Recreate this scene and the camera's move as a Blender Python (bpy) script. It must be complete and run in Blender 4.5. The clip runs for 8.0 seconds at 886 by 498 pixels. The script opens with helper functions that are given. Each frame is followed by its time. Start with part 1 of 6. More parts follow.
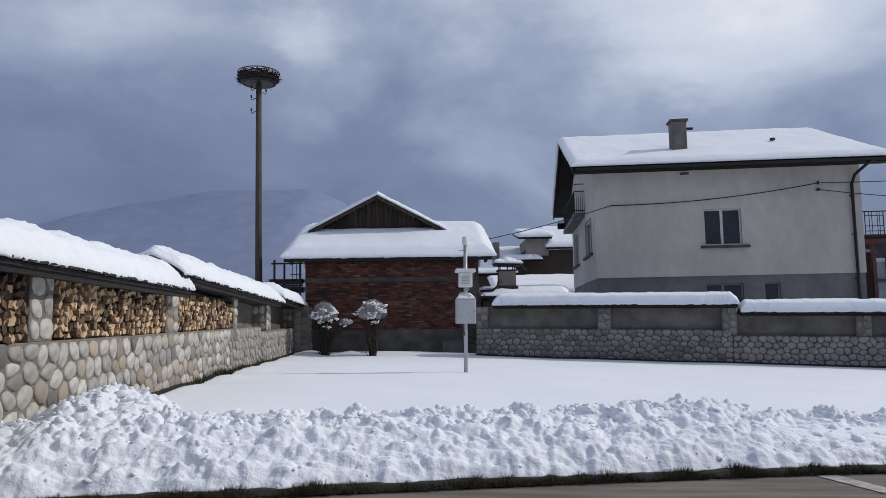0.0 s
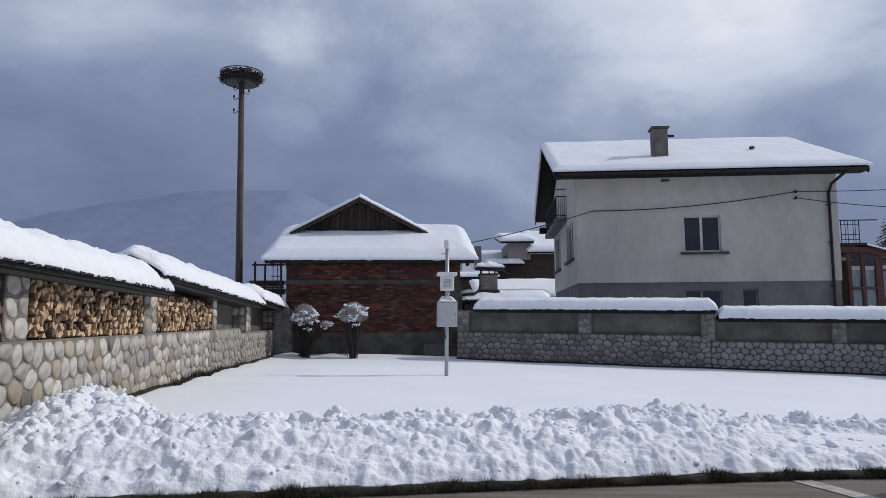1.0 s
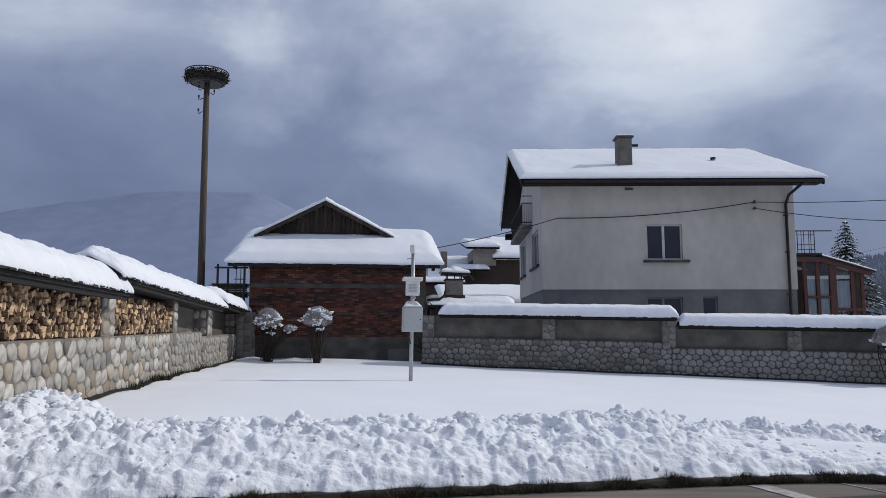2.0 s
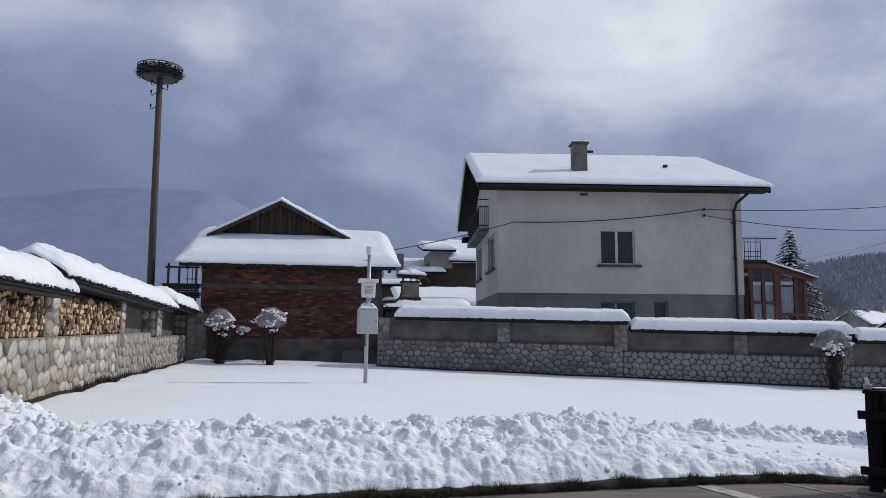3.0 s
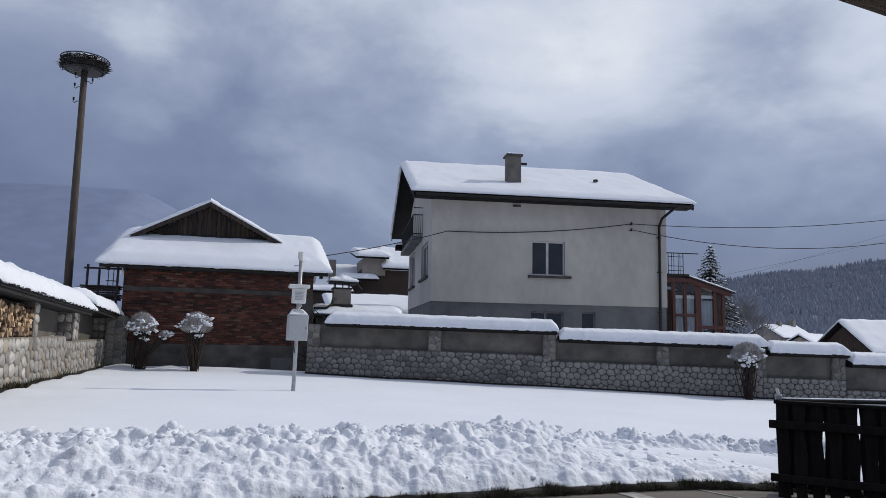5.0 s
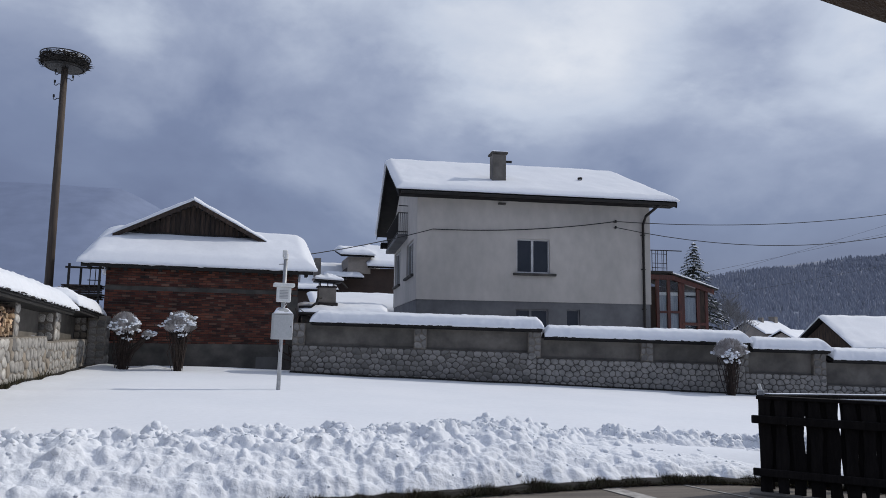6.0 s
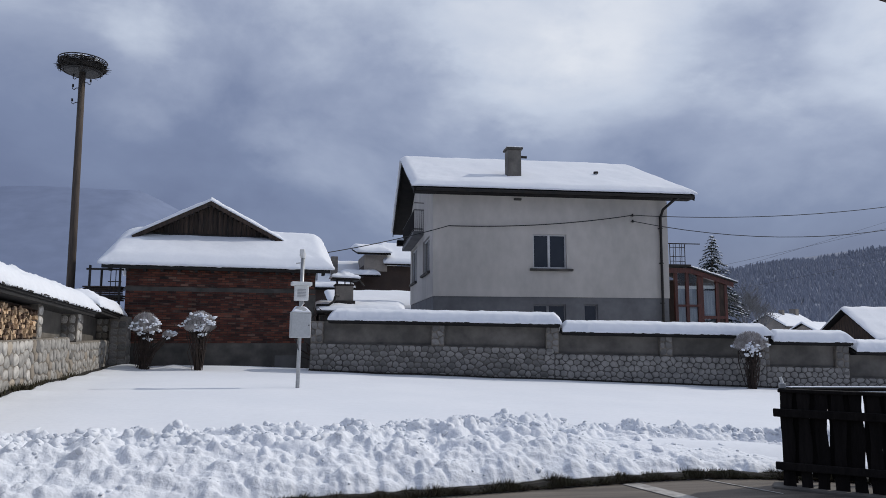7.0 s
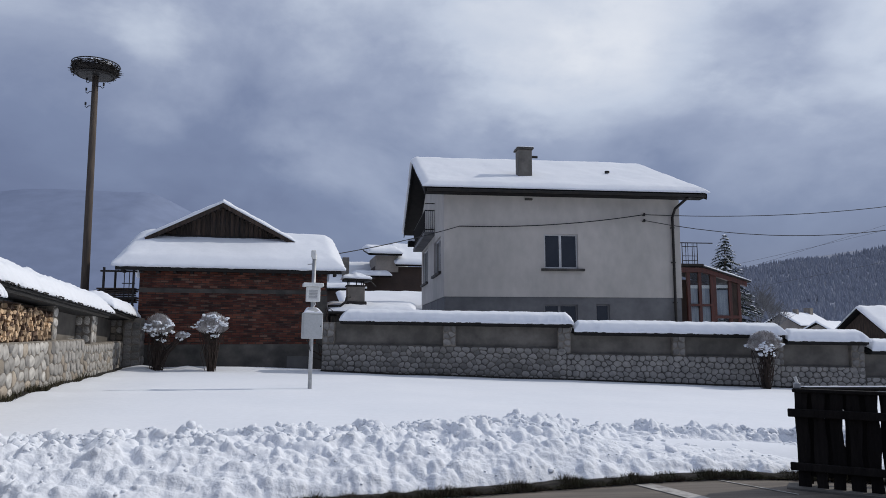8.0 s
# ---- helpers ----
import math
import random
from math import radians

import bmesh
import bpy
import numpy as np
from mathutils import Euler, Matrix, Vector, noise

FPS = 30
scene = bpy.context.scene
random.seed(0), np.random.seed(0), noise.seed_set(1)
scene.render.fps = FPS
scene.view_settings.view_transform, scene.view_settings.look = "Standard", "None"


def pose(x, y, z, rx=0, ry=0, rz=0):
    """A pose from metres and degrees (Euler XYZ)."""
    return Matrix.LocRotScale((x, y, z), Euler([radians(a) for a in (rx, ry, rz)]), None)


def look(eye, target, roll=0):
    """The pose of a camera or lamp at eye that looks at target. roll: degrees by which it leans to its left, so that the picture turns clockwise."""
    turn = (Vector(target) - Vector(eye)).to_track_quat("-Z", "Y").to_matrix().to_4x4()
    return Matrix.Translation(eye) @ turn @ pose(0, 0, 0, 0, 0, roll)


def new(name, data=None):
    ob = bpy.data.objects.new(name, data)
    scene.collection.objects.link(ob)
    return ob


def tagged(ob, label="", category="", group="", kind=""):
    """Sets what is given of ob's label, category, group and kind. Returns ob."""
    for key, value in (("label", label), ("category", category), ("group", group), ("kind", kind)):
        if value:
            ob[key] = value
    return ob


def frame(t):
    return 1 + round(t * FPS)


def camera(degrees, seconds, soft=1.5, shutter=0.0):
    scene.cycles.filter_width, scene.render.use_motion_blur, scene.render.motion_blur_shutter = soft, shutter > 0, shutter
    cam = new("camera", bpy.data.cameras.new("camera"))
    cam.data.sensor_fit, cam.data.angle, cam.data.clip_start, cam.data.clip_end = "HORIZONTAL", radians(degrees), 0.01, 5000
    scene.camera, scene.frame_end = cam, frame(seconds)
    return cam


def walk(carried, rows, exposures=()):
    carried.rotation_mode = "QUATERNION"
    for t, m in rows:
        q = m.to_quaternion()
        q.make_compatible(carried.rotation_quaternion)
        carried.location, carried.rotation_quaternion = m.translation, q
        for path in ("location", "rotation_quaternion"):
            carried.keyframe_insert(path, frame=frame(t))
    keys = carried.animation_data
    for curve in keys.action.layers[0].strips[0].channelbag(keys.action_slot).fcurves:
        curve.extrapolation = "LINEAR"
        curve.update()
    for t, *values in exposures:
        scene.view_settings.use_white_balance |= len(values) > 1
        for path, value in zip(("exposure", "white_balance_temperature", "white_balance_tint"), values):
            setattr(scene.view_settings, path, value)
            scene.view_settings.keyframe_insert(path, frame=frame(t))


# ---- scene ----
# ---- camera ----
cam = camera(64.95, 8.0, soft=0.85)
PATH = [
    (0.0, look((0.0, 0.0, 1.5), (0.038, 19.907, 3.430), -0.98)),
    (0.5, look((0.0, 0.0, 1.5), (0.218, 19.904, 3.449), -0.85)),
    (1.0, look((0.0, 0.0, 1.5), (0.554, 19.890, 3.518), -0.43)),
    (1.5, look((0.0, 0.0, 1.5), (0.965, 19.867, 3.594), -0.16)),
    (1.7, look((0.0, 0.0, 1.5), (1.180, 19.852, 3.618), -0.08)),
    (2.25, look((0.0, 0.0, 1.5), (1.866, 19.792, 3.690), 0.12)),
    (2.8, look((0.0, 0.0, 1.5), (2.561, 19.709, 3.731), 0.33)),
    (3.0, look((0.0, 0.0, 1.5), (2.767, 19.682, 3.729), 0.40)),
    (3.5, look((0.0, 0.0, 1.5), (3.214, 19.611, 3.751), 0.68)),
    (4.0, look((0.0, 0.0, 1.5), (3.712, 19.516, 3.812), 0.89)),
    (4.5, look((0.0, 0.0, 1.5), (4.189, 19.408, 3.904), 1.08)),
    (5.0, look((0.0, 0.0, 1.5), (4.634, 19.297, 3.982), 1.20)),
    (5.2, look((0.0, 0.0, 1.5), (4.792, 19.258, 3.987), 1.13)),
    (5.75, look((0.0, 0.0, 1.5), (5.067, 19.190, 3.965), 0.98)),
    (6.3, look((0.0, 0.0, 1.5), (4.964, 19.226, 3.890), 0.63)),
    (6.5, look((0.0, 0.0, 1.5), (4.881, 19.248, 3.885), 0.44)),
    (7.0, look((0.0, 0.0, 1.5), (4.600, 19.323, 3.833), 0.18)),
    (7.5, look((0.0, 0.0, 1.5), (4.392, 19.374, 3.818), -0.01)),
    (8.0, look((0.0, 0.0, 1.5), (4.290, 19.393, 3.846), -0.00)),
]
walk(cam, PATH)

# ---- world, sun ----
SUN_AZ, SUN_EL = radians(11), radians(36)          # from +x towards +y, above the horizon
SUN_DIR = Vector((math.cos(SUN_AZ) * math.cos(SUN_EL), math.sin(SUN_AZ) * math.cos(SUN_EL), math.sin(SUN_EL)))
scene.view_settings.exposure = -0.15

# direction, inner and outer half-angle in degrees, how much thinner (+) or thicker (-) the cloud is
CLOUD_BREAKS = (((0.436, 0.823, 0.365), 1.0, 6.5, 0.07), ((0.349, 0.839, 0.418), 2.0, 12.0, 0.06), ((0.700, 0.645, 0.330), 1.0, 7.0, 0.12),
                ((0.084, 0.938, 0.336), 6.0, 22.0, 0.06), ((-0.327, 0.905, 0.274), 4.0, 15.0, 0.04), ((-0.191, 0.907, 0.374), 3.0, 13.0, -0.08),
                ((0.62, 0.76, 0.20), 4.0, 18.0, -0.12), ((0.58, 0.72, 0.39), 2.0, 10.0, -0.08))


def make_world():
    w = bpy.data.worlds.new("winter_sky")
    scene.world = w
    w.use_nodes = True
    nt = w.node_tree
    nt.nodes.clear()
    N, L = nt.nodes.new, nt.links.new
    tc = N("ShaderNodeTexCoord")
    sky = N("ShaderNodeTexSky")
    sky.sky_type, sky.sun_disc = "NISHITA", False
    sky.sun_elevation, sky.sun_rotation = SUN_EL, radians(90) - SUN_AZ
    sky_gain = N("ShaderNodeVectorMath")
    sky_gain.operation = "SCALE"
    sky_gain.inputs["Scale"].default_value = 0.10
    L(sky.outputs[0], sky_gain.inputs[0])
    # cloud lumps, stretched level
    mp = N("ShaderNodeMapping")
    mp.inputs["Scale"].default_value = (1.0, 1.0, 1.7)
    mp.inputs["Location"].default_value = (0.35, 0.2, 0.1)
    L(tc.outputs["Generated"], mp.inputs[0])
    big = N("ShaderNodeTexNoise")
    big.inputs["Scale"].default_value, big.inputs["Detail"].default_value, big.inputs["Roughness"].default_value = 2.3, 7, 0.52
    big.inputs["Distortion"].default_value = 0.3
    L(mp.outputs[0], big.inputs["Vector"])
    # brighter towards the veiled sun
    dot = N("ShaderNodeVectorMath")
    dot.operation = "DOT_PRODUCT"
    dot.inputs[1].default_value = SUN_DIR
    L(tc.outputs["Generated"], dot.inputs[0])
    glow = N("ShaderNodeMapRange")
    glow.inputs["From Min"].default_value, glow.inputs["From Max"].default_value = 0.0, 0.9
    glow.inputs["To Min"].default_value, glow.inputs["To Max"].default_value = -0.10, 0.24
    L(dot.outputs["Value"], glow.inputs["Value"])
    add = N("ShaderNodeMath")
    L(big.outputs["Fac"], add.inputs[0])
    L(glow.outputs[0], add.inputs[1])
    sep = N("ShaderNodeSeparateXYZ")
    L(tc.outputs["Generated"], sep.inputs[0])
    low = N("ShaderNodeMapRange")
    low.inputs["From Min"].default_value, low.inputs["From Max"].default_value = 0.06, 0.38
    low.inputs["To Min"].default_value, low.inputs["To Max"].default_value = -0.25, 0.09
    L(sep.outputs["Z"], low.inputs["Value"])
    add2 = N("ShaderNodeMath")
    L(add.outputs[0], add2.inputs[0])
    L(low.outputs[0], add2.inputs[1])
    # thinner cloud where the veil tears open, thicker in between
    wisp = N("ShaderNodeTexNoise")
    wisp.inputs["Scale"].default_value, wisp.inputs["Detail"].default_value, wisp.inputs["Roughness"].default_value = 7.0, 6, 0.55
    L(mp.outputs[0], wisp.inputs["Vector"])
    curl = N("ShaderNodeMath")
    curl.operation = "MULTIPLY_ADD"
    curl.inputs[1].default_value, curl.inputs[2].default_value = 0.12, -0.055
    L(wisp.outputs["Fac"], curl.inputs[0])
    veil = N("ShaderNodeMath")
    L(add2.outputs[0], veil.inputs[0])
    L(curl.outputs[0], veil.inputs[1])
    level = veil.outputs[0]
    for way, near, far, gain in CLOUD_BREAKS:
        lobe = N("ShaderNodeVectorMath")
        lobe.operation = "DOT_PRODUCT"
        lobe.inputs[1].default_value = Vector(way).normalized()
        L(tc.outputs["Generated"], lobe.inputs[0])
        rag = N("ShaderNodeMath")
        rag.operation = "MULTIPLY_ADD"
        rag.inputs[1].default_value, rag.inputs[2].default_value = 2.4 * (1 - math.cos(radians(far))), -1.2 * (1 - math.cos(radians(far)))
        L(wisp.outputs["Fac"], rag.inputs[0])
        ragged = N("ShaderNodeMath")
        L(lobe.outputs["Value"], ragged.inputs[0])
        L(rag.outputs[0], ragged.inputs[1])
        fade = N("ShaderNodeMapRange")
        fade.interpolation_type = "SMOOTHSTEP"
        fade.inputs["From Min"].default_value, fade.inputs["From Max"].default_value = math.cos(radians(far)), math.cos(radians(near))
        fade.inputs["To Max"].default_value = gain
        L(ragged.outputs[0], fade.inputs["Value"])
        total = N("ShaderNodeMath")
        L(level, total.inputs[0])
        L(fade.outputs[0], total.inputs[1])
        level = total.outputs[0]
    ramp = N("ShaderNodeValToRGB")
    r = ramp.color_ramp
    r.elements[0].position, r.elements[0].color = 0.22, (0.155, 0.190, 0.325, 1)
    r.elements[1].position, r.elements[1].color = 0.95, (0.86, 0.90, 0.98, 1)
    for p, c in ((0.42, (0.220, 0.270, 0.425, 1)), (0.58, (0.37, 0.43, 0.59, 1)), (0.74, (0.62, 0.69, 0.83, 1))):
        e = r.elements.new(p)
        e.color = c
    L(level, ramp.inputs[0])
    mix = N("ShaderNodeMixRGB")
    mix.inputs[0].default_value = 0.9
    L(sky_gain.outputs[0], mix.inputs[1])
    L(ramp.outputs[0], mix.inputs[2])
    bg = N("ShaderNodeBackground")
    L(mix.outputs[0], bg.inputs[0])
    bg.inputs[1].default_value = 1.0
    L(bg.outputs[0], N("ShaderNodeOutputWorld").inputs[0])


make_world()
sun_data = bpy.data.lights.new("sun", "SUN")
sun_data.energy, sun_data.angle, sun_data.color = 2.2, radians(0.9), (1.0, 0.95, 0.88)
sun = new("sun", sun_data)
sun.matrix_world = look(SUN_DIR * 60, (0, 0, 0))


# ---- materials ----
def material(name, base, other=None, scale=8.0, rough=0.8, metal=0.0, bump=0.3, bump_scale=None, fine=None, stretch=(1, 1, 1),
             per_object=0.0, contrast=(0.35, 0.65), distance=0.02, space="Object", spec=0.5):
    """Two colours mixed by noise, a second finer grain, relief, and a shift of value from object to object."""
    m = bpy.data.materials.new(name)
    m.use_nodes = True
    nt = m.node_tree
    N, L = nt.nodes.new, nt.links.new
    b = nt.nodes["Principled BSDF"]
    b.inputs["Roughness"].default_value, b.inputs["Metallic"].default_value = rough, metal
    b.inputs["Specular IOR Level"].default_value = spec
    tc = N("ShaderNodeTexCoord")
    mp = N("ShaderNodeMapping")
    mp.inputs["Scale"].default_value = stretch
    if space == "World":
        geo = N("ShaderNodeNewGeometry")
        L(geo.outputs["Position"], mp.inputs[0])
    else:
        L(tc.outputs["Object"], mp.inputs[0])
    n1 = N("ShaderNodeTexNoise")
    n1.inputs["Scale"].default_value, n1.inputs["Detail"].default_value = scale, 6
    L(mp.outputs[0], n1.inputs["Vector"])
    r1 = N("ShaderNodeMapRange")
    r1.inputs["From Min"].default_value, r1.inputs["From Max"].default_value = contrast
    L(n1.outputs["Fac"], r1.inputs["Value"])
    n2 = N("ShaderNodeTexNoise")
    n2.inputs["Scale"].default_value, n2.inputs["Detail"].default_value = fine or scale * 7, 4
    L(mp.outputs[0], n2.inputs["Vector"])
    mix = N("ShaderNodeMixRGB")
    mix.inputs[1].default_value, mix.inputs[2].default_value = (*base, 1), (*(other or [c * 0.7 for c in base]), 1)
    L(r1.outputs[0], mix.inputs[0])
    hsv = N("ShaderNodeHueSaturation")
    L(mix.outputs[0], hsv.inputs["Color"])
    val = N("ShaderNodeMapRange")
    val.inputs["To Min"].default_value, val.inputs["To Max"].default_value = 0.82, 1.18
    L(n2.outputs["Fac"], val.inputs["Value"])
    if per_object:
        info = N("ShaderNodeObjectInfo")
        pr = N("ShaderNodeMapRange")
        pr.inputs["To Min"].default_value, pr.inputs["To Max"].default_value = 1 - per_object, 1 + per_object
        L(info.outputs["Random"], pr.inputs["Value"])
        mul = N("ShaderNodeMath")
        mul.operation = "MULTIPLY"
        L(val.outputs[0], mul.inputs[0])
        L(pr.outputs[0], mul.inputs[1])
        L(mul.outputs[0], hsv.inputs["Value"])
    else:
        L(val.outputs[0], hsv.inputs["Value"])
    L(hsv.outputs[0], b.inputs["Base Color"])
    if bump:
        n3 = N("ShaderNodeTexNoise")
        n3.inputs["Scale"].default_value, n3.inputs["Detail"].default_value = bump_scale or scale * 4, 5
        L(mp.outputs[0], n3.inputs["Vector"])
        bp = N("ShaderNodeBump")
        bp.inputs["Strength"].default_value, bp.inputs["Distance"].default_value = bump, distance
        L(n3.outputs["Fac"], bp.inputs["Height"])
        L(bp.outputs[0], b.inputs["Normal"])
    return m


def brick_material():
    """Weathered red bricks laid flat, 0.25 x 0.065 m, in grey mortar."""
    m = material("red_brick", (0.095, 0.036, 0.024), (0.034, 0.018, 0.015), scale=1.6, rough=0.9, bump=0.0)
    nt = m.node_tree
    N, L = nt.nodes.new, nt.links.new
    b = nt.nodes["Principled BSDF"]
    tc = N("ShaderNodeTexCoord")
    sw = N("ShaderNodeSeparateXYZ")
    L(tc.outputs["Object"], sw.inputs[0])
    xy = N("ShaderNodeMath")
    L(sw.outputs["X"], xy.inputs[0])
    L(sw.outputs["Y"], xy.inputs[1])
    cb = N("ShaderNodeCombineXYZ")
    L(xy.outputs[0], cb.inputs["X"])
    L(sw.outputs["Z"], cb.inputs["Y"])
    wob = N("ShaderNodeTexNoise")
    wob.inputs["Scale"].default_value = 6
    L(tc.outputs["Object"], wob.inputs["Vector"])
    off = N("ShaderNodeVectorMath")
    off.operation = "SCALE"
    off.inputs["Scale"].default_value = 0.014
    L(wob.outputs["Color"], off.inputs[0])
    sm = N("ShaderNodeVectorMath")
    L(cb.outputs[0], sm.inputs[0])
    L(off.outputs[0], sm.inputs[1])
    br = N("ShaderNodeTexBrick")
    br.inputs["Scale"].default_value = 1.0
    br.inputs["Brick Width"].default_value, br.inputs["Row Height"].default_value = 0.225, 0.068
    br.inputs["Mortar Size"].default_value, br.inputs["Mortar Smooth"].default_value = 0.010, 0.3
    br.inputs["Color1"].default_value, br.inputs["Color2"].default_value = (0.215, 0.070, 0.041, 1), (0.080, 0.030, 0.021, 1)
    br.inputs["Mortar"].default_value = (0.085, 0.066, 0.056, 1)
    L(sm.outputs[0], br.inputs["Vector"])
    old = b.inputs["Base Color"].links[0].from_socket
    mx = N("ShaderNodeMixRGB")
    mx.inputs[0].default_value = 0.85
    L(old, mx.inputs[1])
    L(br.outputs["Color"], mx.inputs[2])
    # pale mortar smears
    sme = N("ShaderNodeTexNoise")
    sme.inputs["Scale"].default_value, sme.inputs["Detail"].default_value = 3.1, 8
    flat = N("ShaderNodeMapping")
    flat.inputs["Scale"].default_value = (1.0, 1.0, 5.0)
    L(tc.outputs["Object"], flat.inputs[0])
    L(flat.outputs[0], sme.inputs["Vector"])
    sr = N("ShaderNodeMapRange")
    sr.inputs["From Min"].default_value, sr.inputs["From Max"].default_value = 0.54, 0.68
    sr.inputs["To Max"].default_value = 0.55
    L(sme.outputs["Fac"], sr.inputs["Value"])
    mx2 = N("ShaderNodeMixRGB")
    L(sr.outputs[0], mx2.inputs[0])
    L(mx.outputs[0], mx2.inputs[1])
    mx2.inputs[2].default_value = (0.20, 0.155, 0.13, 1)
    L(mx2.outputs[0], b.inputs["Base Color"])
    bp = N("ShaderNodeBump")
    bp.inputs["Strength"].default_value, bp.inputs["Distance"].default_value = 0.8, 0.012
    inv = N("ShaderNodeMath")
    inv.operation = "SUBTRACT"
    inv.inputs[0].default_value = 1.0
    L(br.outputs["Fac"], inv.inputs[1])
    L(inv.outputs[0], bp.inputs["Height"])
    L(bp.outputs[0], b.inputs["Normal"])
    return m


def brick_face_material():
    """Fired clay, each brick its own red, with soot and pale smears over many bricks."""
    m = material("worn_brick", (1.0, 1.0, 1.0), (0.55, 0.52, 0.52), scale=1.1, rough=0.92, bump=0.5, bump_scale=45, fine=30, distance=0.006)
    nt = m.node_tree
    N, L = nt.nodes.new, nt.links.new
    b = nt.nodes["Principled BSDF"]
    geo = N("ShaderNodeNewGeometry")
    ramp = N("ShaderNodeValToRGB")
    r = ramp.color_ramp
    r.elements[0].position, r.elements[0].color = 0.0, (0.040, 0.019, 0.015, 1)
    r.elements[1].position, r.elements[1].color = 1.0, (0.20, 0.125, 0.095, 1)
    for p, c in ((0.25, (0.085, 0.029, 0.020, 1)), (0.60, (0.130, 0.041, 0.026, 1)), (0.90, (0.195, 0.066, 0.040, 1))):
        r.elements.new(p).color = c
    L(geo.outputs["Random Per Island"], ramp.inputs[0])
    old = b.inputs["Base Color"].links[0].from_socket
    mul = N("ShaderNodeMixRGB")
    mul.blend_type = "MULTIPLY"
    mul.inputs[0].default_value = 1.0
    L(ramp.outputs[0], mul.inputs[1])
    L(old, mul.inputs[2])
    tc = N("ShaderNodeTexCoord")
    flat = N("ShaderNodeMapping")
    flat.inputs["Scale"].default_value = (1.0, 1.0, 4.0)
    L(tc.outputs["Object"], flat.inputs[0])
    sme = N("ShaderNodeTexNoise")
    sme.inputs["Scale"].default_value, sme.inputs["Detail"].default_value = 3.1, 8
    L(flat.outputs[0], sme.inputs["Vector"])
    sr = N("ShaderNodeMapRange")
    sr.inputs["From Min"].default_value, sr.inputs["From Max"].default_value, sr.inputs["To Max"].default_value = 0.55, 0.70, 0.45
    L(sme.outputs["Fac"], sr.inputs["Value"])
    mx = N("ShaderNodeMixRGB")
    mx.inputs[2].default_value = (0.17, 0.135, 0.115, 1)
    L(sr.outputs[0], mx.inputs[0])
    L(mul.outputs[0], mx.inputs[1])
    L(mx.outputs[0], b.inputs["Base Color"])
    return m


def glass_material(name, tint, rough=0.03):
    m = bpy.data.materials.new(name)
    m.use_nodes = True
    b = m.node_tree.nodes["Principled BSDF"]
    b.inputs["Base Color"].default_value = (*tint, 1)
    b.inputs["Roughness"].default_value = rough
    b.inputs["Transmission Weight"].default_value = 1.0
    b.inputs["IOR"].default_value = 1.45
    return m


def snow_material(name, base, other, lump, relief=0.35):
    m = material(name, base, other, scale=0.5, rough=0.75, bump=relief, bump_scale=lump, fine=9, distance=0.03, space="World", spec=0.25)
    for n in m.node_tree.nodes:
        if n.type == "MAP_RANGE" and abs(n.inputs["To Min"].default_value - 0.82) < 0.001:
            n.inputs["To Min"].default_value, n.inputs["To Max"].default_value = 0.95, 1.05
    return m


SNOW = snow_material("snow", (0.79, 0.81, 0.85), (0.75, 0.775, 0.82), 14, 0.10)
SNOW_CRUST = snow_material("crumbling_snow", (0.78, 0.80, 0.84), (0.74, 0.765, 0.81), 26, 0.45)
SNOW_ROUGH = snow_material("ploughed_snow", (0.79, 0.81, 0.85), (0.74, 0.765, 0.81), 24, 0.50)
STONE = material("river_stone", (0.49, 0.465, 0.425), (0.28, 0.265, 0.24), scale=7, rough=0.75, bump=0.35, bump_scale=30, per_object=0.35, distance=0.01)
STONE_WARM = material("warm_river_stone", (0.37, 0.315, 0.25), (0.27, 0.23, 0.18), scale=5, rough=0.75, bump=0.35, bump_scale=30, per_object=0.3, distance=0.01)
STONE_GREY = material("grey_river_stone", (0.235, 0.222, 0.205), (0.15, 0.143, 0.133), scale=5, rough=0.75, bump=0.35, bump_scale=30, per_object=0.35, distance=0.01)
MORTAR = material("mortar", (0.245, 0.217, 0.182), (0.15, 0.133, 0.112), scale=6, rough=0.95, bump=0.6, bump_scale=40)
GREY_MORTAR = material("dark_damp_mortar", (0.135, 0.123, 0.109), (0.065, 0.060, 0.054), scale=5, rough=0.95, bump=0.6, bump_scale=40)
RENDER_GREY = material("rough_cement_plaster", (0.185, 0.170, 0.150), (0.098, 0.091, 0.081), scale=1.6, rough=0.95, bump=0.4, bump_scale=60, distance=0.008)
DARK_WOOD = material("dark_stained_wood", (0.014, 0.012, 0.011), (0.007, 0.0065, 0.006), scale=4, rough=0.8, bump=0.5, bump_scale=20, stretch=(1, 1, 6))
OLD_WOOD = material("weathered_boards", (0.058, 0.038, 0.027), (0.018, 0.013, 0.011), scale=3, rough=0.9, bump=0.5, bump_scale=14, stretch=(5, 5, 0.7), per_object=0.35)
BLACK_WOOD = material("black_stained_wood", (0.011, 0.0095, 0.009), (0.018, 0.0155, 0.0145), scale=3, spec=0.12, rough=0.9, bump=0.4, bump_scale=12, stretch=(6, 6, 0.8), per_object=0.2)
LOG_END = material("split_firewood", (0.56, 0.41, 0.27), (0.38, 0.25, 0.14), scale=9, rough=0.85, bump=0.4, bump_scale=30, per_object=0.42, distance=0.008)
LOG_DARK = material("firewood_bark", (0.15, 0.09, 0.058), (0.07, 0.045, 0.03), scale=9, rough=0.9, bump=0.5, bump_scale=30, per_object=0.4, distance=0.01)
BRICK = brick_material()
BRICK_FACE = brick_face_material()
